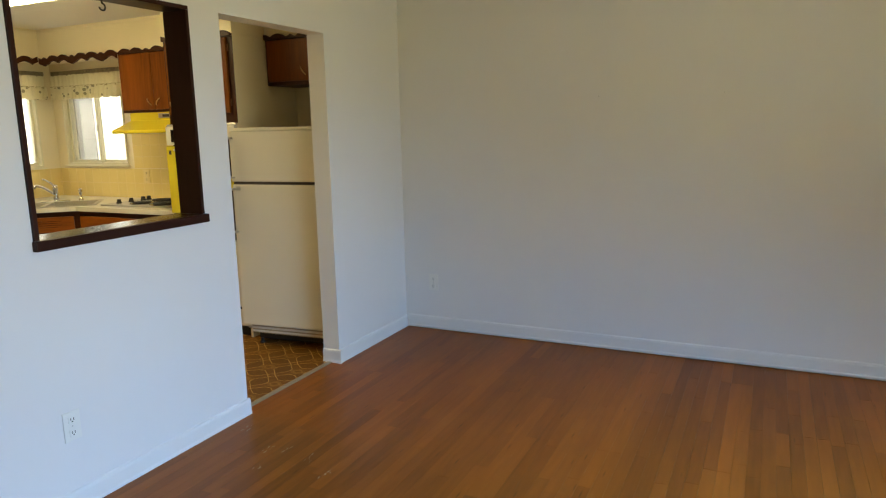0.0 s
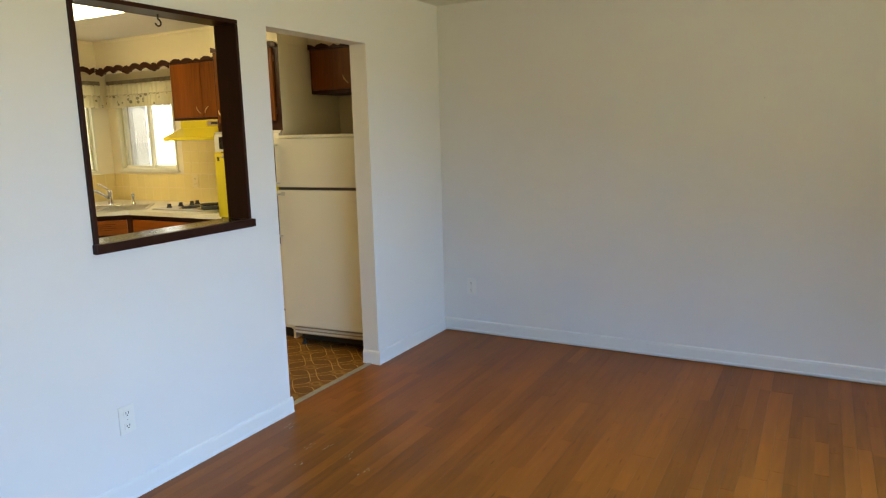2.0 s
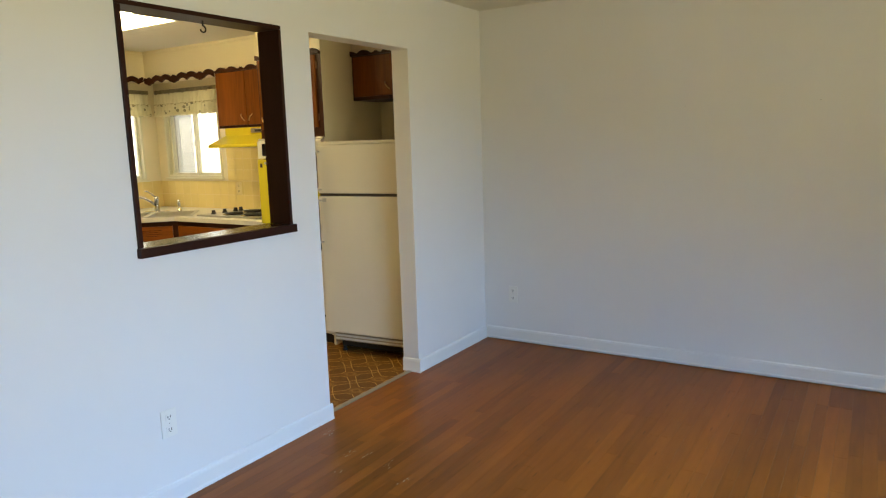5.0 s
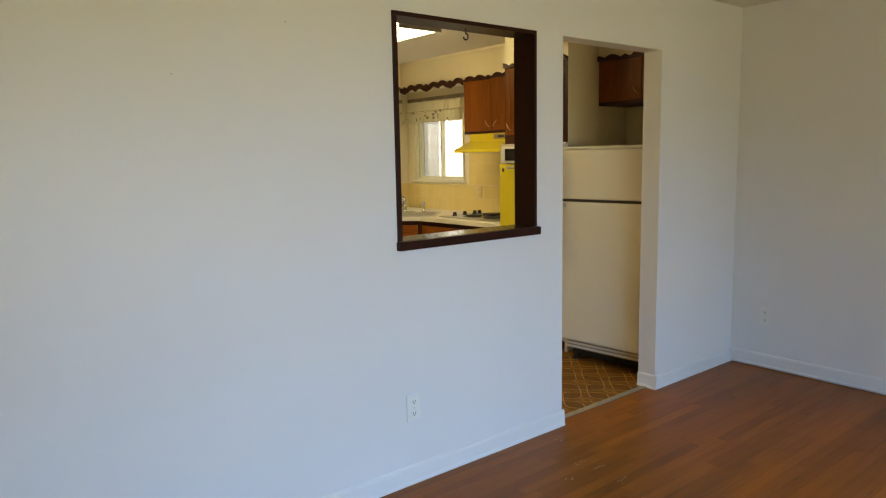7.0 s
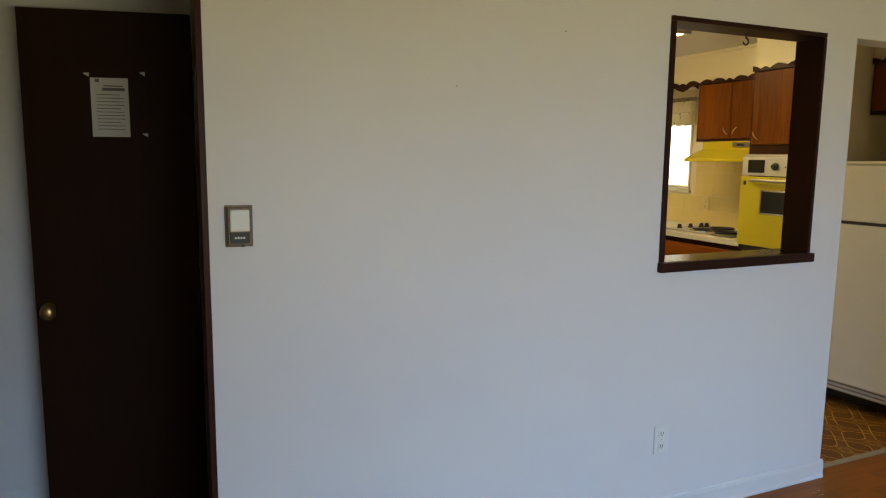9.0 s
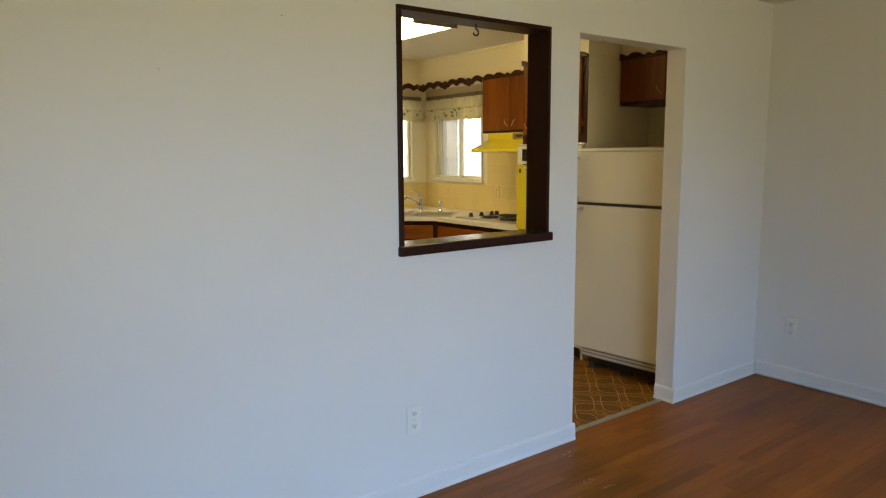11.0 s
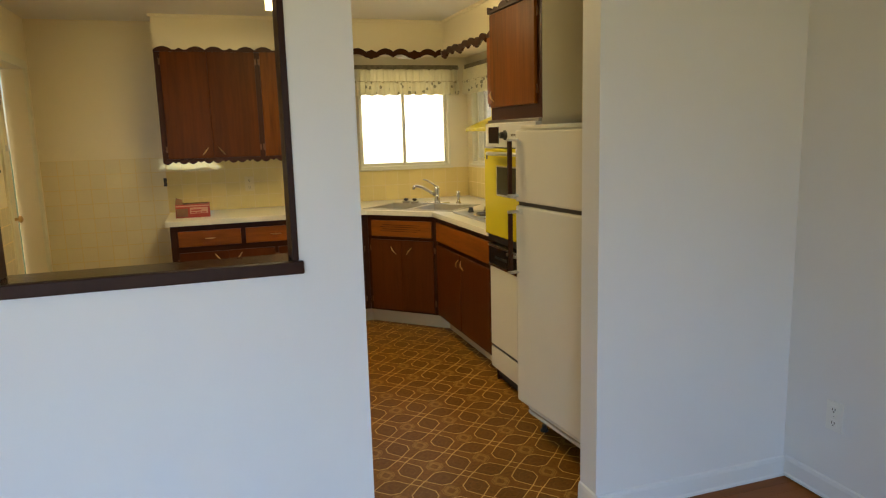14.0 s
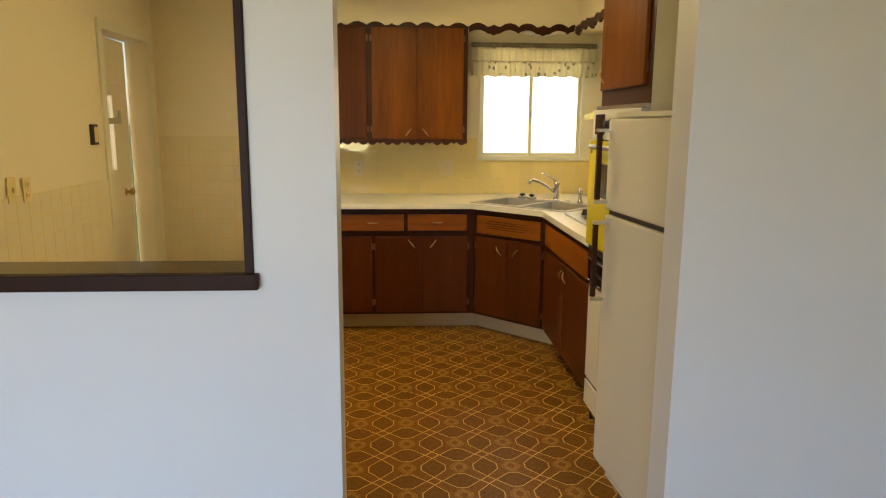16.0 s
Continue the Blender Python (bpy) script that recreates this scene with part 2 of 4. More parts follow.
def vinyl_floor():
    """Sheet vinyl printed with a trellis of beige double lines and rounded cartouches on brown."""
    m = bpy.data.materials.new("brown_trellis_vinyl")
    m.use_nodes = True
    nt = m.node_tree
    N, L = nt.nodes, nt.links
    b = N["Principled BSDF"]
    b.inputs["Roughness"].default_value = 0.38
    b.inputs["Specular IOR Level"].default_value = 0.10

    def mth(op, a, c=None, d=None):
        n = N.new("ShaderNodeMath")
        n.operation = op
        for k, v in enumerate((a, c, d)):
            if v is None:
                continue
            if isinstance(v, (int, float)):
                n.inputs[k].default_value = v
            else:
                L.new(v, n.inputs[k])
        return n.outputs[0]

    geo = N.new("ShaderNodeNewGeometry")
    sp = N.new("ShaderNodeSeparateXYZ")
    L.new(geo.outputs["Position"], sp.inputs[0])
    PX, PY = VINYL
    u = mth("DIVIDE", mth("ADD", sp.outputs[0], 1.693), PX)
    v = mth("DIVIDE", mth("SUBTRACT", sp.outputs[1], 1.062), PY)

    def cell(a):
        return mth("SUBTRACT", mth("FRACT", a), 0.5)

    def hexagon(du, dv, side, tip, turned):
        a = mth("ABSOLUTE", cell(mth("ADD", u, du)))
        c = mth("ABSOLUTE", cell(mth("ADD", v, dv)))
        if turned:
            a, c = c, a
        a, c = mth("DIVIDE", a, side), mth("DIVIDE", c, tip)
        return mth("MAXIMUM", a, mth("MULTIPLY_ADD", a, 0.74, c))

    upright, lying = hexagon(0.5, 0.5, 0.235, 0.375, False), hexagon(0, 0, 0.25, 0.36, True)
    o = mth("MINIMUM", upright, lying)
    fl = hexagon(0, 0.5, 0.19, 0.28, False)

    def line(val, at, w):
        return mth("LESS_THAN", mth("ABSOLUTE", mth("SUBTRACT", val, at)), w)

    rise = mth("DIVIDE", mth("ABSOLUTE", cell(v)), 0.25)
    run = mth("DIVIDE", mth("ABSOLUTE", cell(u)), 0.36)
    tail = mth("MULTIPLY", line(mth("SUBTRACT", run, mth("MULTIPLY", rise, 0.74)), 1.0, 0.045), mth("LESS_THAN", rise, 0.56))
    pale = mth("MAXIMUM", tail, mth("MAXIMUM", line(upright, 0.98, 0.04), line(lying, 0.98, 0.04)))
    ring2 = line(o, 0.45, 0.05)
    petals = mth("MAXIMUM", line(fl, 0.85, 0.06), mth("MULTIPLY", mth("LESS_THAN", fl, 0.72), mth("GREATER_THAN", fl, 0.40)))
    no = N.new("ShaderNodeTexNoise")
    no.inputs["Scale"].default_value = 70
    no.inputs["Detail"].default_value = 5
    L.new(geo.outputs["Position"], no.inputs["Vector"])
    nb = N.new("ShaderNodeTexNoise")
    nb.inputs["Scale"].default_value = 2.2
    L.new(geo.outputs["Position"], nb.inputs["Vector"])
    inside = mth("LESS_THAN", o, 0.95)

    def mix(f, a, c):
        n = N.new("ShaderNodeMix")
        n.data_type = "RGBA"
        L.new(f, n.inputs["Factor"])
        for k, x in (("A", a), ("B", c)):
            if isinstance(x, tuple):
                n.inputs[k].default_value = (*x, 1)
            else:
                L.new(x, n.inputs[k])
        return n.outputs["Result"]

    ground = mix(no.outputs["Fac"], (0.065, 0.019, 0.002), (0.33, 0.132, 0.017))
    ground = mix(mth("MULTIPLY", inside, 0.30), ground, (0.075, 0.022, 0.003))
    ground = mix(mth("MULTIPLY", ring2, 0.20), ground, (0.30, 0.15, 0.04))
    ground = mix(mth("MULTIPLY", petals, mth("MULTIPLY", no.outputs["Fac"], 0.9)), ground, (0.44, 0.24, 0.06))
    col = mix(mth("MULTIPLY", pale, mth("MULTIPLY_ADD", no.outputs["Fac"], 0.4, 0.6)), ground, (0.74, 0.46, 0.14))
    vm = N.new("ShaderNodeVectorMath")
    vm.operation = "SCALE"
    L.new(col, vm.inputs[0])
    L.new(mth("MULTIPLY_ADD", nb.outputs["Fac"], 0.5, 0.75), vm.inputs["Scale"])
    L.new(vm.outputs[0], b.inputs["Base Color"])
    bn = N.new("ShaderNodeBump")
    bn.inputs["Strength"].default_value = 0.15
    bn.inputs["Distance"].default_value = 0.001
    L.new(no.outputs["Fac"], bn.inputs["Height"])
    L.new(bn.outputs[0], b.inputs["Normal"])
    return m


VINYL = (0.2235, 0.2265)
M_VINYL = vinyl_floor()

# ---- building helpers ----
BASE = {}


def thing(name, at, label, category, group="", kind=""):
    ob = new(name)
    ob.location = at
    BASE[ob.name] = Vector(at)
    return tagged(ob, label, category, group, kind)


def part(name, bm, material, parent=None, label="", smooth=False):
    """Links a bmesh, in world places, as one mesh under a thing or part."""
    off = BASE[parent.name] if parent else Vector()
    bmesh.ops.translate(bm, verts=bm.verts, vec=-off)
    me = bpy.data.meshes.new(name)
    bm.to_mesh(me)
    bm.free()
    me.materials.append(material)
    if smooth:
        for p in me.polygons:
            p.use_smooth = True
    ob = new(name, me)
    BASE[ob.name] = off
    if parent:
        ob.parent = parent
    return tagged(ob, label) if label else ob


def setting(name, bm, material, label, category):
    return tagged(part(name, bm, material), label, category, kind="structure")


def bevelled(bm, w, seg=2):
    if w > 0:
        bmesh.ops.bevel(bm, geom=list(bm.edges), offset=w, segments=seg, profile=0.6, affect="EDGES")
    return bm


def box(x0, y0, z0, x1, y1, z1, bev=0.0, bm=None):
    own = bm is None
    b = bmesh.new()
    r = bmesh.ops.create_cube(b, size=1.0)
    x0, x1, y0, y1, z0, z1 = min(x0, x1), max(x0, x1), min(y0, y1), max(y0, y1), min(z0, z1), max(z0, z1)
    for v in r["verts"]:
        v.co = Vector((x0 + (v.co.x + 0.5) * (x1 - x0), y0 + (v.co.y + 0.5) * (y1 - y0), z0 + (v.co.z + 0.5) * (z1 - z0)))
    bevelled(b, bev)
    if own:
        return b
    merge(bm, b)
    return bm


def merge(bm, other):
    me = bpy.data.meshes.new("tmp")
    other.to_mesh(me)
    other.free()
    bm.from_mesh(me)
    bpy.data.meshes.remove(me)
    return bm


class Face:
    """A cabinet face: u runs along it, n out of it, from a corner on the floor."""

    def __init__(self, ox, oy, ux, uy, nx, ny):
        self.o, self.u, self.n = Vector((ox, oy, 0)), Vector((ux, uy, 0)), Vector((nx, ny, 0))

    def at(self, u, n, z):
        return self.o + self.u * u + self.n * n + Vector((0, 0, z))

    def place(self, b):
        """Takes a bmesh from (u, n, z) to the world."""
        for v in b.verts:
            v.co = self.at(*v.co)
        bmesh.ops.recalc_face_normals(b, faces=b.faces)
        return b

    def box(self, u0, u1, n0, n1, z0, z1, bev=0.0):
        return self.place(box(u0, n0, z0, u1, n1, z1, bev))

    def outline(self, pts, n0, n1):
        b = bmesh.new()
        lo = [b.verts.new((u, n0, z)) for u, z in pts]
        hi = [b.verts.new((u, n1, z)) for u, z in pts]
        b.faces.new(lo)
        b.faces.new(hi[::-1])
        k = len(pts)
        for i in range(k):
            b.faces.new((lo[i], lo[(i + 1) % k], hi[(i + 1) % k], hi[i]))
        return self.place(b)


def wave(u, period, h, point=1.0):
    """Scalloped edge: broad humps between notches, with a small pointed tip midway."""
    g = abs((u / period) % 1.0 - 0.5) * 2.0
    if g > 0.28:
        return h * max(0.0, math.sin(math.pi * (g - 0.28) / 0.72)) ** 0.75
    return point * h * 0.62 * (1 - g / 0.28) ** 2


def scalloped(face, u0, u1, n0, n1, zlo, zhi, top=0.0, bottom=0.0, period=0.354, point=1.0):
    k = max(12, int((u1 - u0) / 0.006))
    us = [u0 + (u1 - u0) * i / k for i in range(k + 1)]
    pts = [(u, zlo + wave(u - u0, period, bottom, point)) for u in us]
    pts += [(u, zhi + wave(u - u0, period, top)) for u in reversed(us)]
    return face.outline(pts, n0, n1)


def tube(points, radius, seg=8, closed_ends=True):
    """A round bar along a line of points."""
    b = bmesh.new()
    pts = [Vector(p) for p in points]
    rings = []
    for i, p in enumerate(pts):
        d = (pts[min(i + 1, len(pts) - 1)] - pts[max(i - 1, 0)]).normalized()
        a = d.cross(Vector((0.13, 0.21, 0.97))).normalized()
        c = d.cross(a)
        r = radius[i] if isinstance(radius, (list, tuple)) else radius
        rings.append([b.verts.new(p + (a * math.cos(t) + c * math.sin(t)) * r) for t in [2 * math.pi * j / seg for j in range(seg)]])
    for r0, r1 in zip(rings, rings[1:]):
        for j in range(seg):
            b.faces.new((r0[j], r0[(j + 1) % seg], r1[(j + 1) % seg], r1[j]))
    if closed_ends:
        b.faces.new(rings[0][::-1])
        b.faces.new(rings[-1])
    bmesh.ops.recalc_face_normals(b, faces=b.faces)
    return b


def lathe(profile, m, seg=20):
    """A turned shape: (radius, height) pairs about z, set in the pose m."""
    b = bmesh.new()
    rings = [[b.verts.new((r * math.cos(2 * math.pi * j / seg), r * math.sin(2 * math.pi * j / seg), h)) for j in range(seg)] for r, h in profile]
    for r0, r1 in zip(rings, rings[1:]):
        for j in range(seg):
            b.faces.new((r0[j], r0[(j + 1) % seg], r1[(j + 1) % seg], r1[j]))
    b.faces.new(rings[0][::-1])
    b.faces.new(rings[-1])
    bmesh.ops.transform(b, matrix=m, verts=b.verts)
    bmesh.ops.recalc_face_normals(b, faces=b.faces)
    return b


def wall_bm(axis, u0, u1, z0, z1, t0, t1, holes=()):
    """A wall along x or y between two faces, with openings (u0, u1, z0, z1) right through it."""
    b = bmesh.new()
    us = sorted({u0, u1, *[h[0] for h in holes], *[h[1] for h in holes]})
    zs = sorted({z0, z1, *[h[2] for h in holes], *[h[3] for h in holes]})
    us = [u for u in us if u0 <= u <= u1]
    zs = [z for z in zs if z0 <= z <= z1]

    def co(u, t, z):
        return (u, t, z) if axis == "x" else (t, u, z)

    def solid(i, j):
        if i < 0 or j < 0 or i >= len(us) - 1 or j >= len(zs) - 1:
            return False
        cu, cz = (us[i] + us[i + 1]) / 2, (zs[j] + zs[j + 1]) / 2
        return not any(h[0] < cu < h[1] and h[2] < cz < h[3] for h in holes)

    for i in range(len(us) - 1):
        for j in range(len(zs) - 1):
            if not solid(i, j):
                continue
            a, c, lo, hi = us[i], us[i + 1], zs[j], zs[j + 1]
            quads = [[co(a, t, lo), co(c, t, lo), co(c, t, hi), co(a, t, hi)] for t in (t0, t1)]
            if not solid(i - 1, j):
                quads.append([co(a, t0, lo), co(a, t1, lo), co(a, t1, hi), co(a, t0, hi)])
            if not solid(i + 1, j):
                quads.append([co(c, t0, lo), co(c, t1, lo), co(c, t1, hi), co(c, t0, hi)])
            if not solid(i, j - 1):
                quads.append([co(a, t0, lo), co(c, t0, lo), co(c, t1, lo), co(a, t1, lo)])
            if not solid(i, j + 1):
                quads.append([co(a, t0, hi), co(c, t0, hi), co(c, t1, hi), co(a, t1, hi)])
            for q in quads:
                b.faces.new([b.verts.new(p) for p in q])
    bmesh.ops.remove_doubles(b, verts=b.verts, dist=1e-5)
    bmesh.ops.recalc_face_normals(b, faces=b.faces)
    return b


# ---- large structure ----
H = 2.37
PT = 0.12
PASS = (-2.805, -1.962, 1.065, 2.035)
WAY = (-1.760, -0.902, 0.0, 2.03)
HALL = (-5.30, -4.488, 0.0, 2.30)
KB = 3.725
KL = -3.42
part_wall = setting("wall_partition", wall_bm("x", -7.0, 0.0, 0.0, H, 0.0, PT, (PASS, WAY, HALL)), M_WALL, "white painted partition wall with pass-through and doorway", "wall")
setting("wall_right_dining", wall_bm("y", -4.7, 0.06, 0.0, H, 0.0, 0.14), M_WALL, "plain white painted dining room wall", "wall")
setting("wall_right_kitchen", wall_bm("y", 0.06, KB + 0.14, 0.0, H, 0.0, 0.14, ((2.79, 3.59, 1.20, 2.0),)), M_KWALL, "cream painted kitchen wall with a window", "wall")
setting("wall_back_kitchen", wall_bm("x", KL - 0.14, 0.0, 0.0, H, KB, KB + 0.14, ((-0.99, -0.17, 1.18, 2.0),)), M_KWALL, "cream painted kitchen wall behind the sink", "wall")
BD = (2.80, 3.55, 0.0, 2.0)
setting("wall_left_kitchen", wall_bm("y", PT, KB, 0.0, H, KL - 0.14, KL, (BD,)), M_KWALL, "cream painted kitchen wall with a back door", "wall")
setting("wall_window_dining", wall_bm("x", -7.0, 0.14, 0.0, H, -4.84, -4.7, ((-4.8, -1.8, 0.75, 2.15),)), M_WALL, "white painted wall with a wide window", "wall")
setting("wall_far_dining", wall_bm("y", -4.84, 1.4, 0.0, H, -7.14, -7.0), M_WALL, "plain white painted end wall", "wall")
setting("wall_hall_back", wall_bm("x", -7.0, KL - 0.14, 0.0, H, 1.12, 1.24), M_WALL, "white painted hallway wall behind a door", "wall")
setting("ceiling", box(-7.14, -4.84, H, 0.14, KB + 0.14, H + 0.15), M_CEIL, "off-white painted ceiling", "ceiling")
setting("floor_kitchen", box(KL - 0.14, 0.06, -0.06, 0.14, KB + 0.14, 0.0), M_VINYL, "brown sheet vinyl floor with a trellis print", "floor")
floor_dining = setting("floor_dining", box(-7.0, -4.7, -0.08, 0.0, 0.06, -0.006), M_JOINT, "honey-brown oak strip floor", "floor")
setting("floor_hall", box(-7.0, 0.06, -0.08, KL - 0.14, 1.12, -0.002), M_PLANK2, "wooden hallway floor", "floor")
setting("ground", box(-300, -300, -0.5, 300, 300, -0.3), M_GRASS, "green lawn outside the windows", "ground")

# soffits over the wall cabinets
sof = box(-2.54, 3.365, 2.125, 0.0, KB, H)
box(-0.335, 1.53, 2.125, 0.0, 3.365, H, bm=sof)
box(-0.672, 0.90, 2.125, 0.0, 1.53, H, bm=sof)
box(-0.335, PT, 2.125, 0.0, 0.90, H, bm=sof)
setting("soffit", sof, M_KWALL, "cream painted soffit over the kitchen cabinets", "soffit")
crown = box(-2.555, 3.35, H - 0.022, -0.32, 3.365, H - 0.001)
box(-0.35, 1.53, H - 0.022, -0.335, 3.35, H - 0.001, bm=crown)
box(-0.69, 0.90, H - 0.03, -0.672, 1.545, H - 0.001, bm=crown)
setting("trim_soffit", crown, M_KWALL, "thin cream moulding along the soffit", "trim")


def skirting(name, axis, u0, u1, face, out, parent_label, lift=0.0):
    """Baseboard: a board with a shoe and a rounded top."""
    b = bmesh.new()
    prof = [(0, 0.0), (0.013, 0.0), (0.013, 0.010), (0.010, 0.016), (0.009, 0.070), (0.006, 0.083), (0, 0.088)]
    ends = []
    for u in (u0, u1):
        ends.append([b.verts.new((u, face + out * d, z + lift) if axis == "x" else (face + out * d, u, z + lift)) for d, z in prof])
    k = len(prof)
    for i in range(k):
        b.faces.new((ends[0][i], ends[0][(i + 1) % k], ends[1][(i + 1) % k], ends[1][i]))
    b.faces.new(ends[0])
    b.faces.new(ends[1][::-1])
    bmesh.ops.recalc_face_normals(b, faces=b.faces)
    return setting(name, b, M_WALL, parent_label, "baseboard")


skirting("baseboard_partition_right", "x", WAY[1], 0.0, 0.0, -1, "white painted wooden baseboard")
skirting("baseboard_partition_left", "x", HALL[1] + 0.0, WAY[0] + 0.014, 0.0, -1, "white painted wooden baseboard")
skirting("baseboard_dining_right", "y", -4.7, -0.017, 0.0, -1, "white painted wooden baseboard with a gap under it", 0.009)
skirting("baseboard_jamb_right", "y", -0.016, PT, WAY[1], -1, "short white baseboard in the doorway")
skirting("baseboard_hall", "x", -7.0, KL - 0.14, 1.12, -1, "white painted wooden baseboard")

thr = thing("threshold_strip", (-1.31, 0.03, 0), "worn metal carpet strip across the doorway", "threshold")
part("strip", bevelled(box(WAY[0] + 0.001, 0.05, 0.0, WAY[1] - 0.014, 0.084, 0.006), 0.0025), M_THRESH, thr)
for i in range(6):
    part("nail", lathe([(0.004, 0), (0.004, 0.0012), (0.002, 0.002)], pose(WAY[0] + 0.07 + i * 0.14, 0.067, 0.0055), 8), M_BRASS, thr)

# ---- pass-through frame ----
pf = thing("pass_through_frame", (-2.38, 0.06, PASS[2]), "dark-stained wooden frame lining the pass-through opening", "frame")
fx0, fx1, fz0, fz1 = PASS
T = 0.02
part("jamb", box(fx0 + 0.001, -0.012, fz0 + 0.028, fx0 + T, PT + 0.006, fz1 - T, 0.002), M_DARK, pf)
part("jamb", box(fx1 - T, -0.012, fz0 + 0.028, fx1 - 0.001, PT + 0.006, fz1 - T, 0.002), M_DARK, pf)
part("head", box(fx0 + 0.001, -0.012, fz1 - T + 0.001, fx1 - 0.001, PT + 0.006, fz1 - 0.001, 0.002), M_DARK, pf)
part("sill", box(fx0 - 0.006, -0.028, fz0 - 0.012, fx1 + 0.012, -0.0005, fz0 + 0.027, 0.004), M_DARK, pf)
part("shelf", box(fx0 + 0.001, 0.0, fz0 + 0.001, fx1 - 0.001, PT + 0.03, fz0 + 0.027, 0.002), M_SILL, pf, "glossy dark-stained sill board")
hook = thing("ceiling_hook", (-2.354, 0.06, fz1 - T), "small dark metal hook screwed into the frame head", "hook")
part("shank", tube([(-2.354, 0.06, fz1 - T + 0.001), (-2.354, 0.06, fz1 - T - 0.02)], 0.0035), M_BLACKM, hook)
part("hook", tube([(-2.354 + 0.014 * math.sin(a), 0.06, fz1 - T - 0.034 + 0.014 * math.cos(a)) for a in [math.pi * k / 10 * 1.45 for k in range(11)]], 0.0035), M_BLACKM, hook)


def outlet(face, u, z, label, slots=True, mat_=None, w=0.072, h=0.118, n=0.0):
    """A duplex wall outlet with its plate, two sockets and a screw."""
    mat_ = mat_ or M_PLASTIC
    th = thing("wall_outlet", face.at(u, n, z), label, "outlet")
    part("plate", face.box(u - w / 2, u + w / 2, n, n + 0.006, z - h / 2, z + h / 2, 0.002), mat_, th)
    for dz in (-0.027, 0.027):
        s = part("socket", face.box(u - 0.016, u + 0.016, n + 0.0055, n + 0.009, z + dz - 0.014, z + dz + 0.014, 0.001), mat_, th)
        for du in (-0.006, 0.006):
            part("slot", face.box(u + du - 0.0014, u + du + 0.0014, n + 0.0085, n + 0.0095, z + dz - 0.003, z + dz + 0.007), M_BLACKM, s)
        part("slot", face.box(u - 0.003, u + 0.003, n + 0.0085, n + 0.0095, z + dz - 0.010, z + dz - 0.006), M_BLACKM, s)
    part("screw", face.box(u - 0.002, u + 0.002, n + 0.0055, n + 0.0075, z - 0.002, z + 0.002), M_STEEL, th)
    return th


def switch(face, u, z, label, gangs=1, n=0.0, mat_=None):
    mat_ = mat_ or M_CREAMP
    w = 0.072 + 0.046 * (gangs - 1)
    th = thing("light_switch", face.at(u, n, z), label, "switch")
    part("plate", face.box(u - w / 2, u + w / 2, n, n + 0.006, z - 0.059, z + 0.059, 0.002), mat_, th)
    for g in range(gangs):
        c = u + (g - (gangs - 1) / 2) * 0.046
        part("toggle", face.box(c - 0.005, c + 0.005, n + 0.005, n + 0.016, z - 0.012, z + 0.012, 0.001), mat_, th)
    return th


F_PART = Face(0, 0, 1, 0, 0, -1)
F_RIGHT = Face(0, 0, 0, 1, -1, 0)
F_BACKW = Face(0, KB, 1, 0, 0, -1)
F_LEFTW = Face(KL, 0, 0, 1, 1, 0)
outlet(F_PART, -2.745, 0.350, "white duplex outlet low on the partition wall")
outlet(F_RIGHT, -0.236, 0.354, "white duplex outlet low on the dining wall")

# thermostat on the partition
ts = thing("thermostat", (-4.397, 0, 1.288), "old wall thermostat with brass rim and cream cover", "thermostat")
part("back_plate", F_PART.box(-4.443, -4.363, 0, 0.006, 1.226, 1.350, 0.002), M_RIM, ts)
part("rim", F_PART.box(-4.438, -4.368, 0.006, 0.022, 1.231, 1.345, 0.004), M_RIM, ts)
part("cover", F_PART.box(-4.431, -4.375, 0.021, 0.030, 1.274, 1.338, 0.004), M_PLASTIC, ts, "cream plastic cover")
dial = part("dial_window", F_PART.box(-4.431, -4.375, 0.021, 0.026, 1.238, 1.271, 0.002), M_BLACKM, ts, "black dial strip with small marks")
for i in range(4):
    part("mark", F_PART.box(-4.418 + i * 0.008, -4.413 + i * 0.008, 0.0255, 0.027, 1.252, 1.258), M_PLASTIC, dial)
part("lever", F_PART.box(-4.40, -4.392, 0.022, 0.030, 1.228, 1.236, 0.001), M_BLACKM, ts)

# ---- hallway opening and brown door ----
hj = thing("hall_door_jamb", (-4.49, 0.06, 0), "dark-stained door jamb with old hinge leaves", "door frame")
part("jamb", box(HALL[1] - 0.018, -0.001, 0.0, HALL[1] - 0.0005, PT + 0.001, HALL[3], 0.001), M_CASE, hj)
part("head", box(HALL[0], 0.002, HALL[3] - 0.018, HALL[1] - 0.018, PT - 0.002, HALL[3] - 0.0005), M_CASE, hj)
for z in (1.70, 0.30):
    part("hinge", box(HALL[1] - 0.022, 0.012, z - 0.05, HALL[1] - 0.0175, 0.05, z + 0.05, 0.001), M_BLACKM, hj)

sl = Face(-5.086, 0.943, 0.975, -0.222, -0.222, -0.975)
SW, SH = 0.64, 2.03
bd = thing("brown_door", sl.at(SW / 2, 0, 0), "dark brown flush wooden door with a brass knob, standing ajar", "door")
slab = part("slab", sl.box(0.03, SW, -0.035, 0.0, 0.008, SH, 0.002), M_SLAB, bd)
kn = part("knob", lathe([(0.031, 0.0), (0.031, 0.004), (0.013, 0.008), (0.011, 0.03), (0.024, 0.036), (0.029, 0.048), (0.026, 0.06), (0.012, 0.066)], Matrix.Translation(sl.at(0.076, 0, 0.885)) @ Matrix.Rotation(radians(90), 4, "X") @ Matrix.Identity(4), 20), M_BRASS, bd, "round brass knob", True)
note = thing("notice_sheet", sl.at(0.35, 0, 1.66), "white printed notice taped to the brown door", "notice")
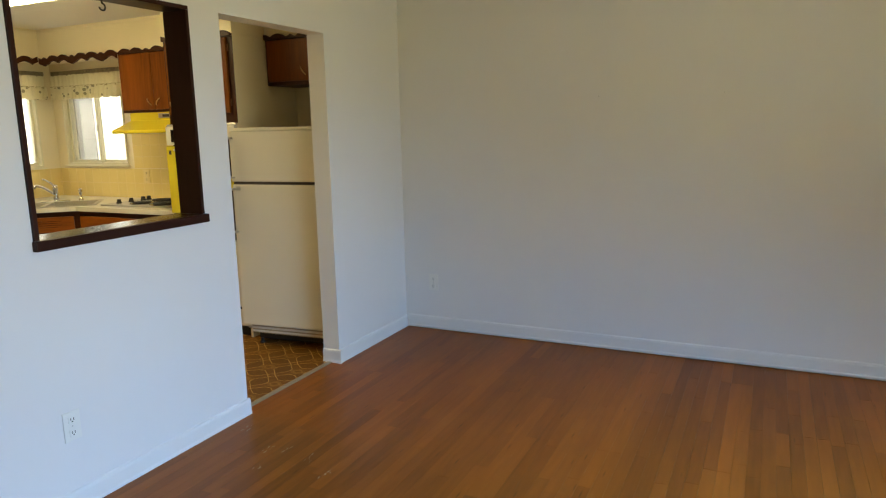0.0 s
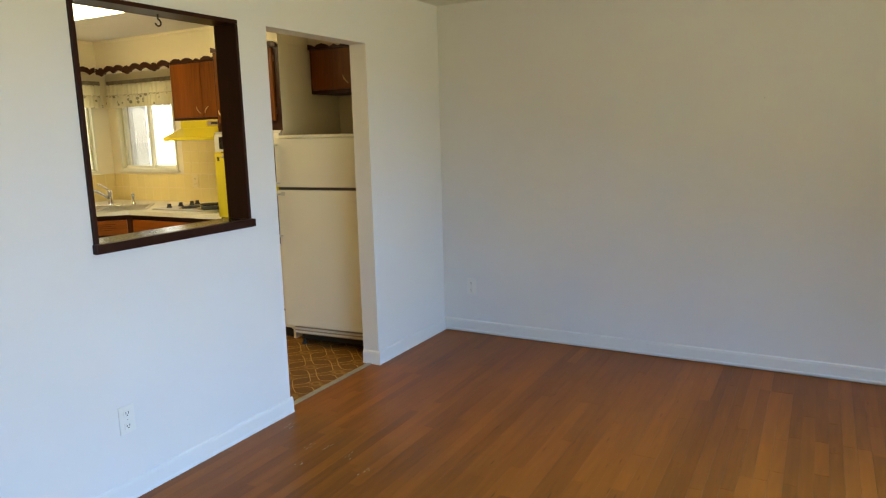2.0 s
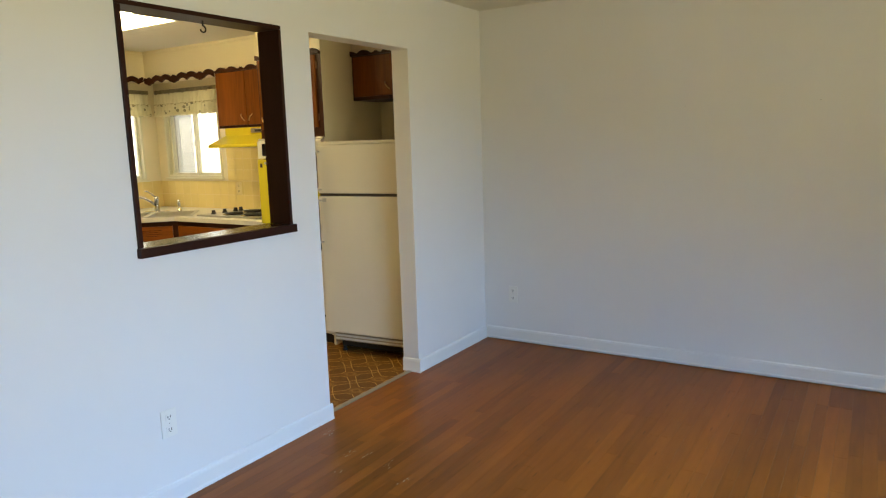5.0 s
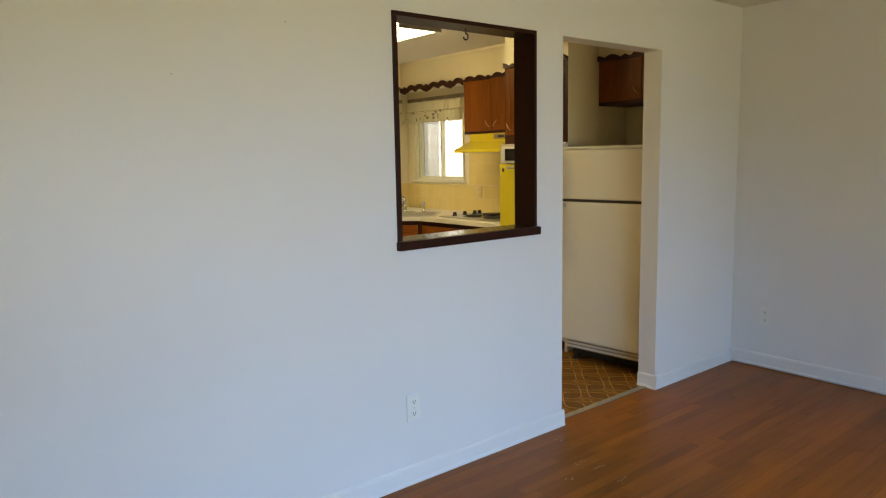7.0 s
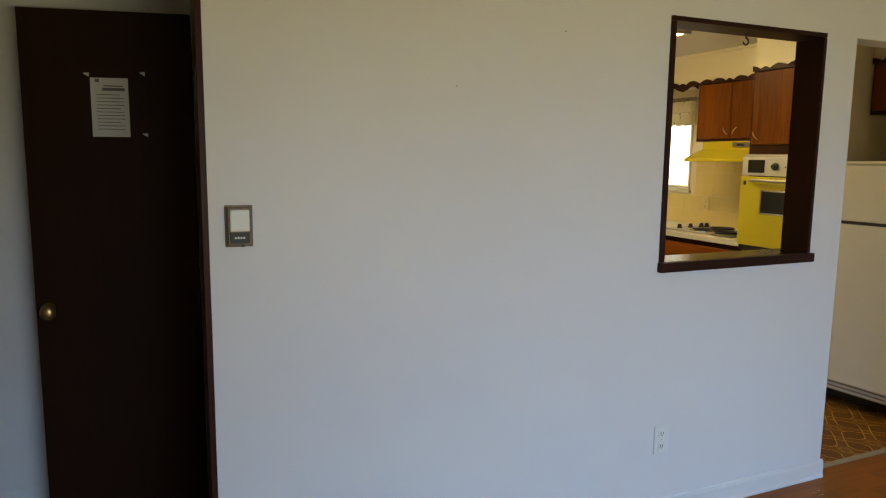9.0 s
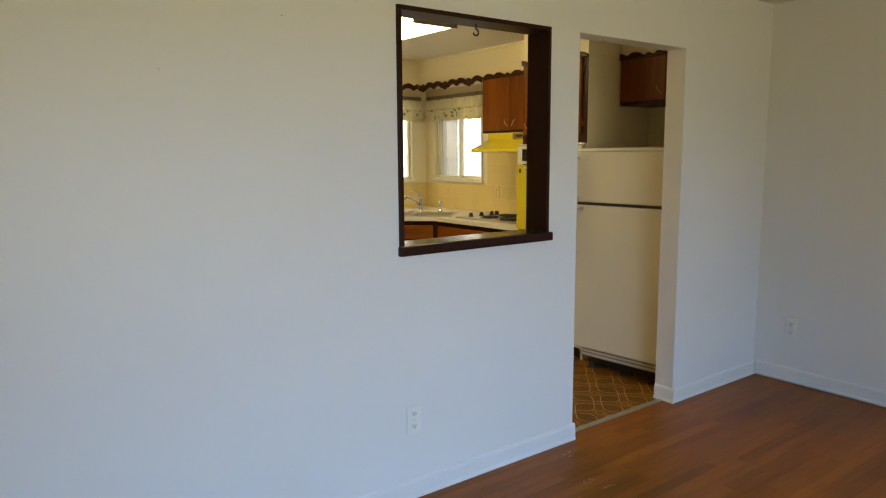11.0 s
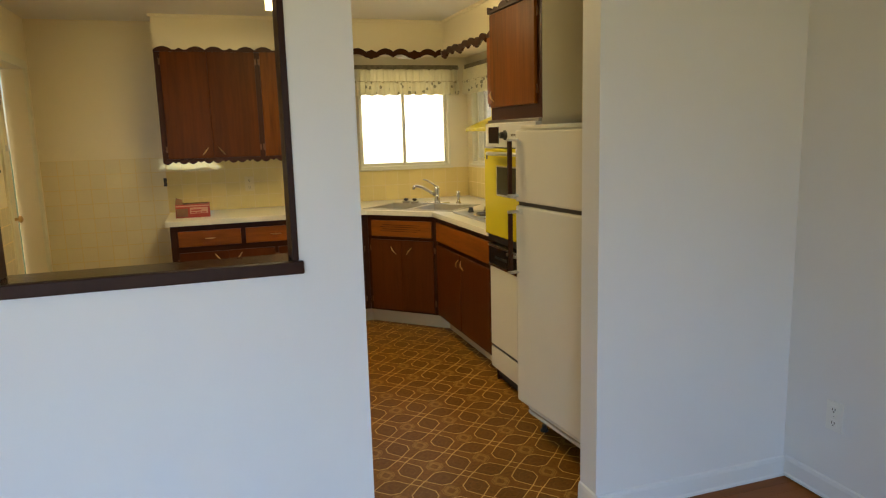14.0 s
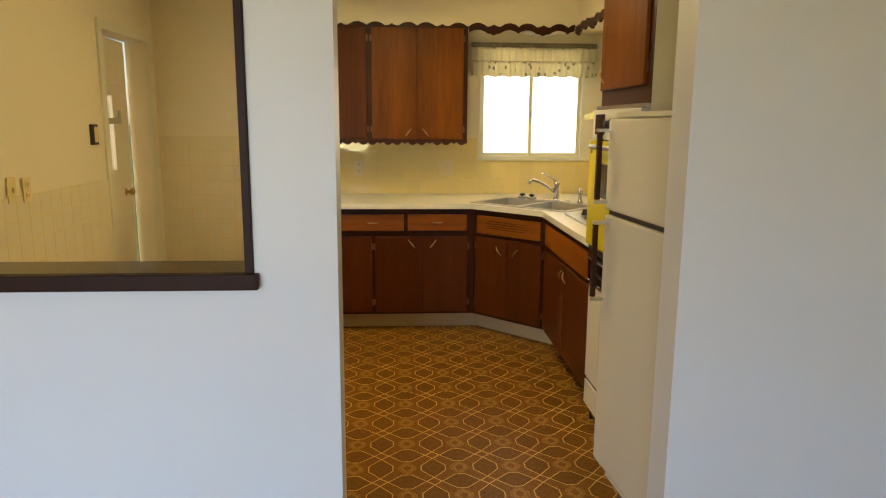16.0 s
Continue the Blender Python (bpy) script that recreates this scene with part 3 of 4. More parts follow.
part("sheet", sl.box(0.273, 0.408, 0.0006, 0.002, 1.560, 1.782), M_PAPER, note)
for i, (a, c, h) in enumerate(((0.29, 0.305, 0.012), (0.32, 0.39, 0.004), (0.315, 0.395, 0.011))):
    part("print_bar", sl.box(a, c, 0.002, 0.0026, 1.766 - i * 0.016, 1.766 - i * 0.016 + h), M_INK, note)
for i in range(11):
    w = 0.10 if i % 4 else 0.085
    part("print_line", sl.box(0.292, 0.292 + w, 0.002, 0.0024, 1.718 - i * 0.013, 1.7205 - i * 0.013), M_INK, note)
for (a, z) in ((0.248, 1.790), (0.448, 1.798), (0.45, 1.566)):
    tp = thing("paper_scrap", sl.at(a, 0, z), "torn white paper corner still taped to the door", "paper scrap", "paper scraps")
    part("scrap", sl.outline([(a, z + 0.008), (a + 0.022, z + 0.010), (a + 0.022, z - 0.006)], 0.0006, 0.0018), M_PAPER, tp)

# ---- kitchen: base cabinets ----
TOE, CT = 0.118, 0.905
FB = Face(0, 3.06, 1, 0, 0, -1)
FR = Face(-0.665, 0, 0, 1, -1, 0)
DA, DB = Vector((-1.09, 3.06, 0)), Vector((-0.665, 2.635, 0))
DL = (DB - DA).length
FD = Face(DA.x, DA.y, (DB - DA).x / DL, (DB - DA).y / DL, -0.70711, -0.70711)


def pull(face, u, z, n, parent, tilt):
    """A slim arched brass pull."""
    L_ = 0.035
    pts = []
    for k in range(9):
        s = -1 + k / 4.0
        pts.append(face.at(u + s * L_ * math.cos(tilt), n + 0.012 * (1 - s * s) + 0.001, z + s * L_ * math.sin(tilt)))
    part("handle", tube(pts, [0.0028 + 0.0026 * (1 - abs(-1 + k / 4.0)) for k in range(9)], 6), M_BRASS, parent, "slim brass pull", True)


def leaf(face, u0, u1, z0, z1, parent, hinge, handle, n=0.0, material=None, name="door"):
    """An overlay cabinet door with a pull and two hinges."""
    d = part(name, face.box(u0, u1, n + 0.001, n + 0.018, z0, z1, 0.004), material or M_DOORW, parent)
    if handle:
        hu, hz, tilt = handle
        pull(face, hu, hz, n + 0.018, d, tilt)
    if hinge:
        hu = u0 - 0.006 if hinge < 0 else u1 + 0.006
        for hz in (z0 + 0.07, z1 - 0.07):
            part("hinge", face.box(hu - 0.007, hu + 0.007, n + 0.001, n + 0.008, hz - 0.022, hz + 0.022, 0.002), M_HINGE, d)
    return d


def drawer(face, u0, u1, z0, z1, parent, handle=True):
    d = part("drawer", face.box(u0, u1, 0.001, 0.018, z0, z1, 0.004), M_DRAWW, parent)
    if handle:
        pull(face, (u0 + u1) / 2, (z0 + z1) / 2, 0.018, d, 0.0)
    return d


bc = thing("base_cabinet", (-1.8, 3.4, 0), "long dark brown base cabinet with drawers and doors under the counter", "cabinet")
part("case", box(-2.52, 3.06, TOE, -1.093, KB - 0.001, 0.87, 0.002), M_CASE, bc)
part("toe_kick", box(-2.50, 3.15, 0.0, -1.040, 3.17, TOE), M_TOE, bc, "tan painted toe-kick board")
for a, c in ((-2.469, -2.038), (-2.006, -1.578), (-1.551, -1.14)):
    drawer(FB, a, c, 0.715, 0.828, bc)
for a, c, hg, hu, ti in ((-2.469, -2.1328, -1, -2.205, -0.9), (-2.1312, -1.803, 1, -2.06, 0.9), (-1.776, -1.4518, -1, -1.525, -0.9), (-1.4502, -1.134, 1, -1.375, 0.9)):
    # door colour carries the shade under the counter, unlike the drawers
    leaf(FB, a, c, 0.134, 0.673, bc, hg, (hu, 0.625, ti), material=M_BASEW_SHADED)

cc = thing("corner_sink_cabinet", (-0.75, 2.95, 0), "dark brown diagonal corner cabinet under the sink", "cabinet")
b = bmesh.new()
foot = [(-1.091, 3.06), (-0.665, 2.634), (-0.001, 2.634), (-0.001, KB - 0.001), (-1.091, KB - 0.001)]
lo = [b.verts.new((x, y, TOE)) for x, y in foot]
hi = [b.verts.new((x, y, 0.87)) for x, y in foot]
b.faces.new(lo[::-1])
for i in range(5):
    b.faces.new((lo[i], lo[(i + 1) % 5], hi[(i + 1) % 5], hi[i]))
part("case", b, M_CASE, cc)
part("toe_kick", FD.box(-0.055, DL + 0.055, -0.10, -0.085, 0.0, TOE), M_TOE, cc, "tan painted toe-kick board")
ff = drawer(FD, 0.04, DL - 0.04, 0.705, 0.828, cc, False)
for i in range(4):
    part("vent_slot", FD.box(0.12 + 0.02 * (i % 2), DL - 0.13 - 0.03 * ((i + 1) % 2), 0.0178, 0.0186, 0.745 + i * 0.016, 0.749 + i * 0.016), M_CASE, ff)
leaf(FD, 0.03, DL / 2 - 0.0008, 0.134, 0.68, cc, -1, (DL / 2 - 0.068, 0.60, -0.9), material=M_BASEW_SHADED)
leaf(FD, DL / 2 + 0.0008, DL - 0.03, 0.134, 0.68, cc, 1, (DL / 2 + 0.068, 0.60, 0.9), material=M_BASEW_SHADED)

rc = thing("range_base_cabinet", (-0.33, 2.1, 0), "dark brown base cabinet under the cooktop", "cabinet")
part("case", box(-0.665, 1.548, TOE, -0.001, 2.632, 0.87, 0.002), M_CASE, rc)
part("toe_kick", box(-0.575, 1.55, 0.0, -0.56, 2.672, TOE), M_TOE, rc, "tan painted toe-kick board")
drawer(FR, 1.59, 2.61, 0.69, 0.828, rc, False)
leaf(FR, 2.105, 2.61, 0.134, 0.66, rc, 1, (2.15, 0.60, -0.9), material=M_BASEW_SHADED)
leaf(FR, 1.585, 2.10, 0.134, 0.66, rc, -1, (2.06, 0.60, 0.9), material=M_BASEW_SHADED)

# ---- counter with the sink cut-out ----
ct = thing("countertop", (-1.0, 3.3, 0.87), "pale laminate countertop bending round the kitchen corner", "countertop")
un, nn = Vector((0.70711, -0.70711, 0)), Vector((0.70711, 0.70711, 0))
SC = Vector((-0.665, 3.005, 0))
SWH, SDH = 0.39, 0.25


def counter_bm():
    b = bmesh.new()
    rim = [(-2.545, KB - 0.001), (-2.545, 3.02), (-1.107, 3.02), (-0.705, 2.618), (-0.705, 1.545), (-0.001, 1.545), (-0.001, KB - 0.001)]
    hole = [SC + un * (sx * (SWH - 0.012)) + nn * (sy * (SDH - 0.012)) for sx, sy in ((-1, -1), (1, -1), (1, 1), (-1, 1))]
    for z in (0.87, CT):
        o = [b.verts.new((x, y, z)) for x, y in rim]
        h = [b.verts.new((p.x, p.y, z)) for p in hole]
        eo = [b.edges.new((o[i], o[(i + 1) % 7])) for i in range(7)]
        eh = [b.edges.new((h[i], h[(i + 1) % 4])) for i in range(4)]
        bmesh.ops.triangle_fill(b, edges=eo + eh, use_beauty=True)
        if z == 0.87:
            o0, h0 = o, h
    for i in range(7):
        b.faces.new((o0[i], o0[(i + 1) % 7], o[(i + 1) % 7], o[i]))
    for i in range(4):
        b.faces.new((h0[i], h0[(i + 1) % 4], h[(i + 1) % 4], h[i]))
    bmesh.ops.recalc_face_normals(b, faces=b.faces)
    return b


part("top", counter_bm(), M_COUNTER, ct)

# ---- sink ----
FS = Face(SC.x, SC.y, un.x, un.y, -nn.x, -nn.y)
sk = thing("double_sink", (SC.x, SC.y, CT), "stainless steel double sink set diagonally in the counter", "sink")


def sink_bm():
    b = bmesh.new()
    us = [-SWH, -SWH + 0.03, -0.018, 0.018, SWH - 0.03, SWH]
    ns = [-SDH, -SDH + 0.09, SDH - 0.03, SDH]
    zt = CT + 0.006

    def q(*pts):
        b.faces.new([b.verts.new(p) for p in pts])

    for i in range(5):
        for j in range(3):
            a, c, d, e = us[i], us[i + 1], ns[j], ns[j + 1]
            if i in (1, 3) and j == 1:
                zb, s = CT - 0.16, 0.03
                A = [(a, d, zt), (c, d, zt), (c, e, zt), (a, e, zt)]
                B = [(a + s, d + s, zb), (c - s, d + s, zb), (c - s, e - s, zb), (a + s, e - s, zb)]
                for k in range(4):
                    q(A[k], A[(k + 1) % 4], B[(k + 1) % 4], B[k])
                q(*B)
            else:
                q((a, d, zt), (c, d, zt), (c, e, zt), (a, e, zt))
    for k, (p0, p1) in enumerate((((-SWH, -SDH), (SWH, -SDH)), ((SWH, -SDH), (SWH, SDH)), ((SWH, SDH), (-SWH, SDH)), ((-SWH, SDH), (-SWH, -SDH)))):
        q((*p0, zt), (*p1, zt), (*p1, CT + 0.0005), (*p0, CT + 0.0005))
    bmesh.ops.remove_doubles(b, verts=b.verts, dist=1e-5)
    return FS.place(b)


part("basin", sink_bm(), M_STEEL, sk)
fc = thing("kitchen_faucet", FS.at(0.0, -0.2, CT), "chrome single-lever kitchen faucet with a swivel spout", "faucet")
fp = FS.at(0.03, -0.205, CT + 0.006)
part("base_plate", FS.box(-0.09, 0.13, -0.235, -0.178, CT + 0.006, CT + 0.016, 0.004), M_CHROME, fc)
part("column", lathe([(0.024, 0), (0.024, 0.03), (0.02, 0.04), (0.02, 0.10), (0.023, 0.105), (0.02, 0.128), (0.008, 0.135)], Matrix.Translation(fp + Vector((0, 0, 0.01)))), M_CHROME, fc, "", True)
sd = (FS.at(-0.12, -0.03, 0) - FS.at(0.03, -0.205, 0)).normalized()
part("spout", tube([fp + sd * d + Vector((0, 0, z)) for d, z in ((0.015, 0.07), (0.06, 0.10), (0.12, 0.135), (0.17, 0.15), (0.195, 0.147), (0.20, 0.125))], [0.013, 0.012, 0.011, 0.011, 0.012, 0.012], 10), M_CHROME, fc, "", True)
part("lever", tube([fp + sd * d + Vector((0, 0, z)) for d, z in ((0.0, 0.135), (0.04, 0.165), (0.09, 0.195), (0.115, 0.20))], [0.009, 0.007, 0.006, 0.006], 8), M_CHROME, fc, "", True)
sp_ = thing("side_sprayer", FS.at(0.22, -0.205, CT), "chrome side sprayer beside the faucet", "sprayer")
part("body", lathe([(0.02, 0.006), (0.02, 0.02), (0.011, 0.03), (0.011, 0.06), (0.016, 0.075), (0.016, 0.10), (0.009, 0.112)], Matrix.Translation(FS.at(0.22, -0.205, CT))), M_CHROME, sp_, "", True)
for du in (-0.25, -0.17):
    kb_ = thing("sink_strainer", FS.at(du, -0.19, CT + 0.006), "steel sink strainer with a black stem", "strainer", "sink strainers")
    part("basket", lathe([(0.028, 0.0), (0.036, 0.012), (0.036, 0.016), (0.012, 0.018)], Matrix.Translation(FS.at(du, -0.19, CT + 0.0062))), M_STEEL, kb_)
    part("stem", lathe([(0.010, 0), (0.010, 0.006), (0.021, 0.010), (0.019, 0.020), (0.008, 0.024)], Matrix.Translation(FS.at(du, -0.19, CT + 0.022)), 12), M_BLACKM, kb_)

# ---- cooktop ----
ck = thing("cooktop", (-0.35, 2.05, CT), "steel electric cooktop with four black coil burners", "cooktop")
part("tray", bevelled(box(-0.60, 1.72, CT + 0.0005, -0.12, 2.46, CT + 0.012), 0.004), M_STEEL, ck)
for bx, by, r in ((-0.47, 1.89, 0.095), (-0.25, 1.89, 0.075), (-0.47, 2.14, 0.075), (-0.25, 2.14, 0.095)):
    bu = part("burner", lathe([(r + 0.018, 0), (r + 0.018, 0.005), (r + 0.006, 0.006), (r - 0.01, 0.002)], Matrix.Translation((bx, by, CT + 0.0115)), 24), M_CHROME, ck, "chrome burner ring")
    pts = []
    for k in range(90):
        a = k * 2 * math.pi / 22
        rr = 0.018 + (r - 0.018) * k / 89
        pts.append((bx + rr * math.cos(a), by + rr * math.sin(a), CT + 0.024))
    part("coil", tube(pts, 0.0055, 5), M_BLACKM, bu, "black coil", True)
for kx, ky in ((-0.50, 2.36), (-0.38, 2.36), (-0.26, 2.36), (-0.20, 2.36)):
    part("knob", lathe([(0.022, 0), (0.022, 0.008), (0.017, 0.012), (0.015, 0.032), (0.012, 0.034)], Matrix.Translation((kx, ky, CT + 0.012)), 14), M_BLACKM, ck, "black knob")

# ---- wall cabinets ----
UZ0, UZ1 = 1.31, 2.125
FU = Face(0, 3.375, 1, 0, 0, -1)
uc = thing("wall_cabinet", (-1.83, 3.6, UZ0), "brown wooden wall cabinet with scalloped trim above the counter", "cabinet", "wall cabinets")
part("case", box(-2.54, 3.375, UZ0 + 0.01, -1.116, KB - 0.001, UZ1 - 0.001, 0.002), M_CASE, uc)
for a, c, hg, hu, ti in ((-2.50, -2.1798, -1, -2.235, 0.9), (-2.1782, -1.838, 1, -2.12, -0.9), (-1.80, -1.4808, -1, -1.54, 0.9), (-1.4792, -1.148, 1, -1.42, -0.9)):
    # the two leftmost doors take the copy with shade in its colour
    leaf(FU, a, c, 1.335, 2.108, uc, hg, (hu, 1.385, ti), 0.0, M_DOORW_SHADED if a < -2.0 else M_DOORW)
part("scalloped_trim", scalloped(FU, -2.54, -1.116, 0.0005, 0.02, UZ1 - 0.018, UZ1 - 0.006, 0.026, 0.0), M_CASE, uc, "scalloped top trim")
part("scalloped_trim", scalloped(FU, -2.54, -1.116, 0.0005, 0.02, UZ0 + 0.002, UZ0 + 0.022, 0.0, -0.019, 0.177), M_CASE, uc, "scalloped bottom trim")

FUR = Face(-0.335, 0, 0, 1, -1, 0)
ur = thing("wall_cabinet", (-0.17, 1.96, 1.65), "brown wooden wall cabinet over the range hood", "cabinet", "wall cabinets")
part("case", box(-0.335, 1.535, 1.64, -0.001, 2.40, UZ1 - 0.001, 0.002), M_CASE, ur)
leaf(FUR, 2.03, 2.38, 1.66, 2.10, ur, 1, (2.075, 1.72, 0.9))
leaf(FUR, 1.66, 2.026, 1.66, 2.10, ur, -1, (1.98, 1.72, -0.9))
part("scalloped_trim", scalloped(FUR, 1.535, 2.40, 0.0005, 0.02, UZ1 - 0.018, UZ1 - 0.006, 0.026, 0.0), M_CASE, ur, "scalloped top trim")

# scalloped valance bridging the corner windows
va = thing("scalloped_valance", (-0.5, 3.4, UZ1), "dark brown scalloped wooden valance over the corner windows", "valance")
part("board", scalloped(FU, -1.113, -0.357, 0.001, 0.02, UZ1 - 0.048, UZ1 - 0.004, 0.026, 0.024, 0.354, -1.0), M_CASE, va)
part("board", scalloped(FUR, 2.403, 3.354, 0.001, 0.02, UZ1 - 0.048, UZ1 - 0.004, 0.026, 0.024, 0.354, -1.0), M_CASE, va)

tf = thing("soffit_light", (-0.56, 3.58, 2.10), "round white light fitting under the soffit above the sink", "ceiling lamp")
part("ring", lathe([(0.10, 0.025), (0.115, 0.02), (0.115, 0.006), (0.10, 0.0), (0.075, 0.004)], Matrix.Translation((-0.56, 3.58, 2.0995)), 28), M_PLASTIC, tf, "", True)
part("lens", lathe([(0.07, 0.0), (0.05, -0.012), (0.01, -0.016)], Matrix.Translation((-0.56, 3.58, 2.105)), 24), M_PLASTIC, tf, "", True)

# ---- range hood ----
hd = thing("range_hood", (-0.28, 1.93, 1.475), "yellow enamel range hood under the wall cabinet", "range hood")
hb = Face(0, 1.552, 0, 1, -1, 0)


def hood_bm(y0, y1):
    b = bmesh.new()
    prof = [(0.001, 1.475), (0.55, 1.475), (0.55, 1.50), (0.36, 1.575), (0.36, 1.638), (0.001, 1.638)]
    e = [[b.verts.new((-d, y, z)) for d, z in prof] for y in (y0, y1)]
    for i in range(6):
        b.faces.new((e[0][i], e[0][(i + 1) % 6], e[1][(i + 1) % 6], e[1][i]))
    b.faces.new(e[0])
    b.faces.new(e[1][::-1])
    bmesh.ops.recalc_face_normals(b, faces=b.faces)
    return bevelled(b, 0.005)


part("canopy", hood_bm(1.552, 2.30), M_YELLOW, hd)
pn = part("control_strip", box(-0.365, 1.64, 1.592, -0.3595, 1.98, 1.628, 0.001), M_STEEL, hd, "steel control strip")
for y in (1.69, 1.86):
    part("rocker", box(-0.371, y, 1.60, -0.3645, y + 0.07, 1.619, 0.001), M_BLACKM, pn)
part("filter", box(-0.50, 1.62, 1.472, -0.10, 2.22, 1.4765), M_STEEL, hd)

# ---- oven cabinet, oven and dishwasher ----
oc = thing("oven_cabinet", (-0.33, 1.2, 0), "tall brown oven cabinet with a painted side panel", "cabinet")
OY0, OY1 = 0.90, 1.53
part("side_panel", box(-0.672, OY0, 0.0, -0.001, OY0 + 0.02, UZ1 - 0.001), M_KWALL, oc, "cream painted side panel")
part("side_panel", box(-0.665, OY1 - 0.016, 0.0, -0.001, OY1, UZ1 - 0.001), M_CASE, oc)
part("case", box(-0.672, OY0 + 0.021, 1.535, -0.02, OY1 - 0.017, UZ1 - 0.002, 0.002), M_CASE, oc)
part("face_frame", box(-0.674, OY0 - 0.002, 1.53, -0.6725, OY1, UZ1 - 0.002), M_CASE, oc)
FO = Face(-0.674, 0, 0, 1, -1, 0)
leaf(FO, 0.945, 1.505, 1.60, 2.10, oc, -1, (1.47, 1.66, 0.9))
part("scalloped_trim", scalloped(FO, OY0, OY1, 0.0005, 0.02, UZ1 - 0.018, UZ1 - 0.006, 0.026, 0.0), M_CASE, oc, "scalloped top trim")

ov = thing("wall_oven", (-0.4, 1.23, 0.88), "yellow built-in wall oven with a dark window and steel control panel", "oven")
part("body", box(-0.66, 0.925, 0.88, -0.05, 1.512, 1.525), M_BLACKM, ov)
part("trim_frame", box(-0.69, 0.905, 1.515, -0.662, 1.552, 1.532, 0.003), M_STEEL, ov)
cp = part("control_panel", box(-0.705, 0.91, 1.385, -0.661, 1.55, 1.514, 0.003), M_PANEL, ov, "pale satin metal control panel")
part("clock", box(-0.709, 1.36, 1.405, -0.7045, 1.50, 1.495, 0.002), M_BLACK, cp, "black clock window")
for y, r in ((1.27, 0.026), (0.99, 0.016)):
    part("knob", lathe([(r, 0), (r, 0.008), (r * 0.7, 0.012), (r * 0.65, 0.03), (r * 0.5, 0.033)], Matrix.Translation((-0.7048, y, 1.45)) @ Matrix.Rotation(radians(-90), 4, "Y"), 16), M_BLACKM if r > 0.02 else M_CHROME, cp, "oven knob")
for i in range(8):
    part("letter_bar", box(-0.7063, 1.06 + i * 0.018, 1.443, -0.7045, 1.072 + i * 0.018, 1.455), M_RIM, cp)
dr = part("oven_door", box(-0.716, 0.91, 0.892, -0.662, 1.55, 1.378, 0.006), M_YELLOW, ov, "yellow enamel oven door")
part("window", bevelled(box(-0.7195, 1.09, 1.13, -0.7155, 1.36, 1.28), 0.0015), M_BLACK, dr, "dark glass oven window")
wf = box(-0.7205, 1.082, 1.279, -0.7155, 1.368, 1.288)
box(-0.7205, 1.082, 1.122, -0.7155, 1.368, 1.131, bm=wf)
box(-0.7205, 1.082, 1.131, -0.7155, 1.091, 1.279, bm=wf)
box(-0.7205, 1.359, 1.131, -0.7155, 1.368, 1.279, bm=wf)
part("window_trim", wf, M_CHROME, dr, "chrome window trim")
part("handle", tube([(-0.716, 1.44, 1.352), (-0.745, 1.435, 1.352), (-0.75, 1.40, 1.352), (-0.75, 1.05, 1.352), (-0.745, 1.01, 1.352), (-0.716, 1.005, 1.352)], 0.010, 8), M_STEEL, dr, "steel bar handle", True)
part("badge", box(-0.7175, 1.50, 1.318, -0.7155, 1.522, 1.348), M_BLACKM, dr)
part("kick_trim", box(-0.70, 0.91, 0.852, -0.662, 1.548, 0.888, 0.002), M_BLACKM, ov)

dw = thing("dishwasher", (-0.4, 1.22, 0), "almond front-loading dishwasher with black control panel under the oven", "dishwasher")
part("body", box(-0.66, 0.925, 0.03, -0.05, 1.512, 0.85), M_BLACKM, dw)
part("door", box(-0.692, 0.915, 0.225, -0.661, 1.545, 0.70, 0.004), M_FRIDGE, dw, "almond enamel door")
part("gap_strip", box(-0.685, 0.916, 0.208, -0.661, 1.544, 0.224), M_BLACKM, dw)
part("kick_panel", box(-0.692, 0.915, 0.085, -0.661, 1.545, 0.206, 0.003), M_FRIDGE, dw, "almond lower panel")
part("toe", box(-0.64, 0.93, 0.0, -0.62, 1.54, 0.083), M_BLACKM, dw)
dp = part("control_panel", box(-0.70, 0.915, 0.715, -0.661, 1.545, 0.835, 0.004), M_BLACK, dw, "black control panel")
part("chrome_trim", box(-0.703, 0.915, 0.702, -0.661, 1.545, 0.7145, 0.002), M_CHROME, dw)
part("chrome_trim", box(-0.704, 0.915, 0.818, -0.6995, 1.545, 0.828, 0.001), M_STEEL, dw)
part("latch", box(-0.715, 1.15, 0.80, -0.6995, 1.26, 0.816, 0.003), M_STEEL, dp)
part("dial", lathe([(0.03, 0), (0.03, 0.006), (0.02, 0.01), (0.016, 0.026)], Matrix.Translation((-0.6998, 1.02, 0.765)) @ Matrix.Rotation(radians(-90), 4, "Y"), 18), M_CHROME, dp, "chrome dial")
for i in range(5):
    part("button", box(-0.703, 1.28 + i * 0.035, 0.755, -0.6995, 1.305 + i * 0.035, 0.768), M_BLACKM, dp)

# ---- refrigerator ----
RY0, RY1, RX, RT = 0.16, 0.855, -0.845, 1.495
rf = thing("refrigerator", (-0.845, 0.855, 0), "almond top-freezer refrigerator with wood-grip handles", "refrigerator")
part("cabinet", box(-0.79, RY0 + 0.006, 0.115, -0.16, RY1 - 0.006, RT - 0.012, 0.006), M_FRIDGE, rf)
part("freezer_door", box(RX, RY0, 1.142, -0.797, RY1, RT - 0.022, 0.010), M_FRIDGE, rf, "almond freezer door")
part("fridge_door", box(RX, RY0, 0.157, -0.797, RY1, 1.124, 0.010), M_FRIDGE, rf, "almond refrigerator door")
part("gasket", box(-0.828, RY0 + 0.004, 1.122, -0.79, RY1 - 0.004, 1.144), M_GASKET, rf)
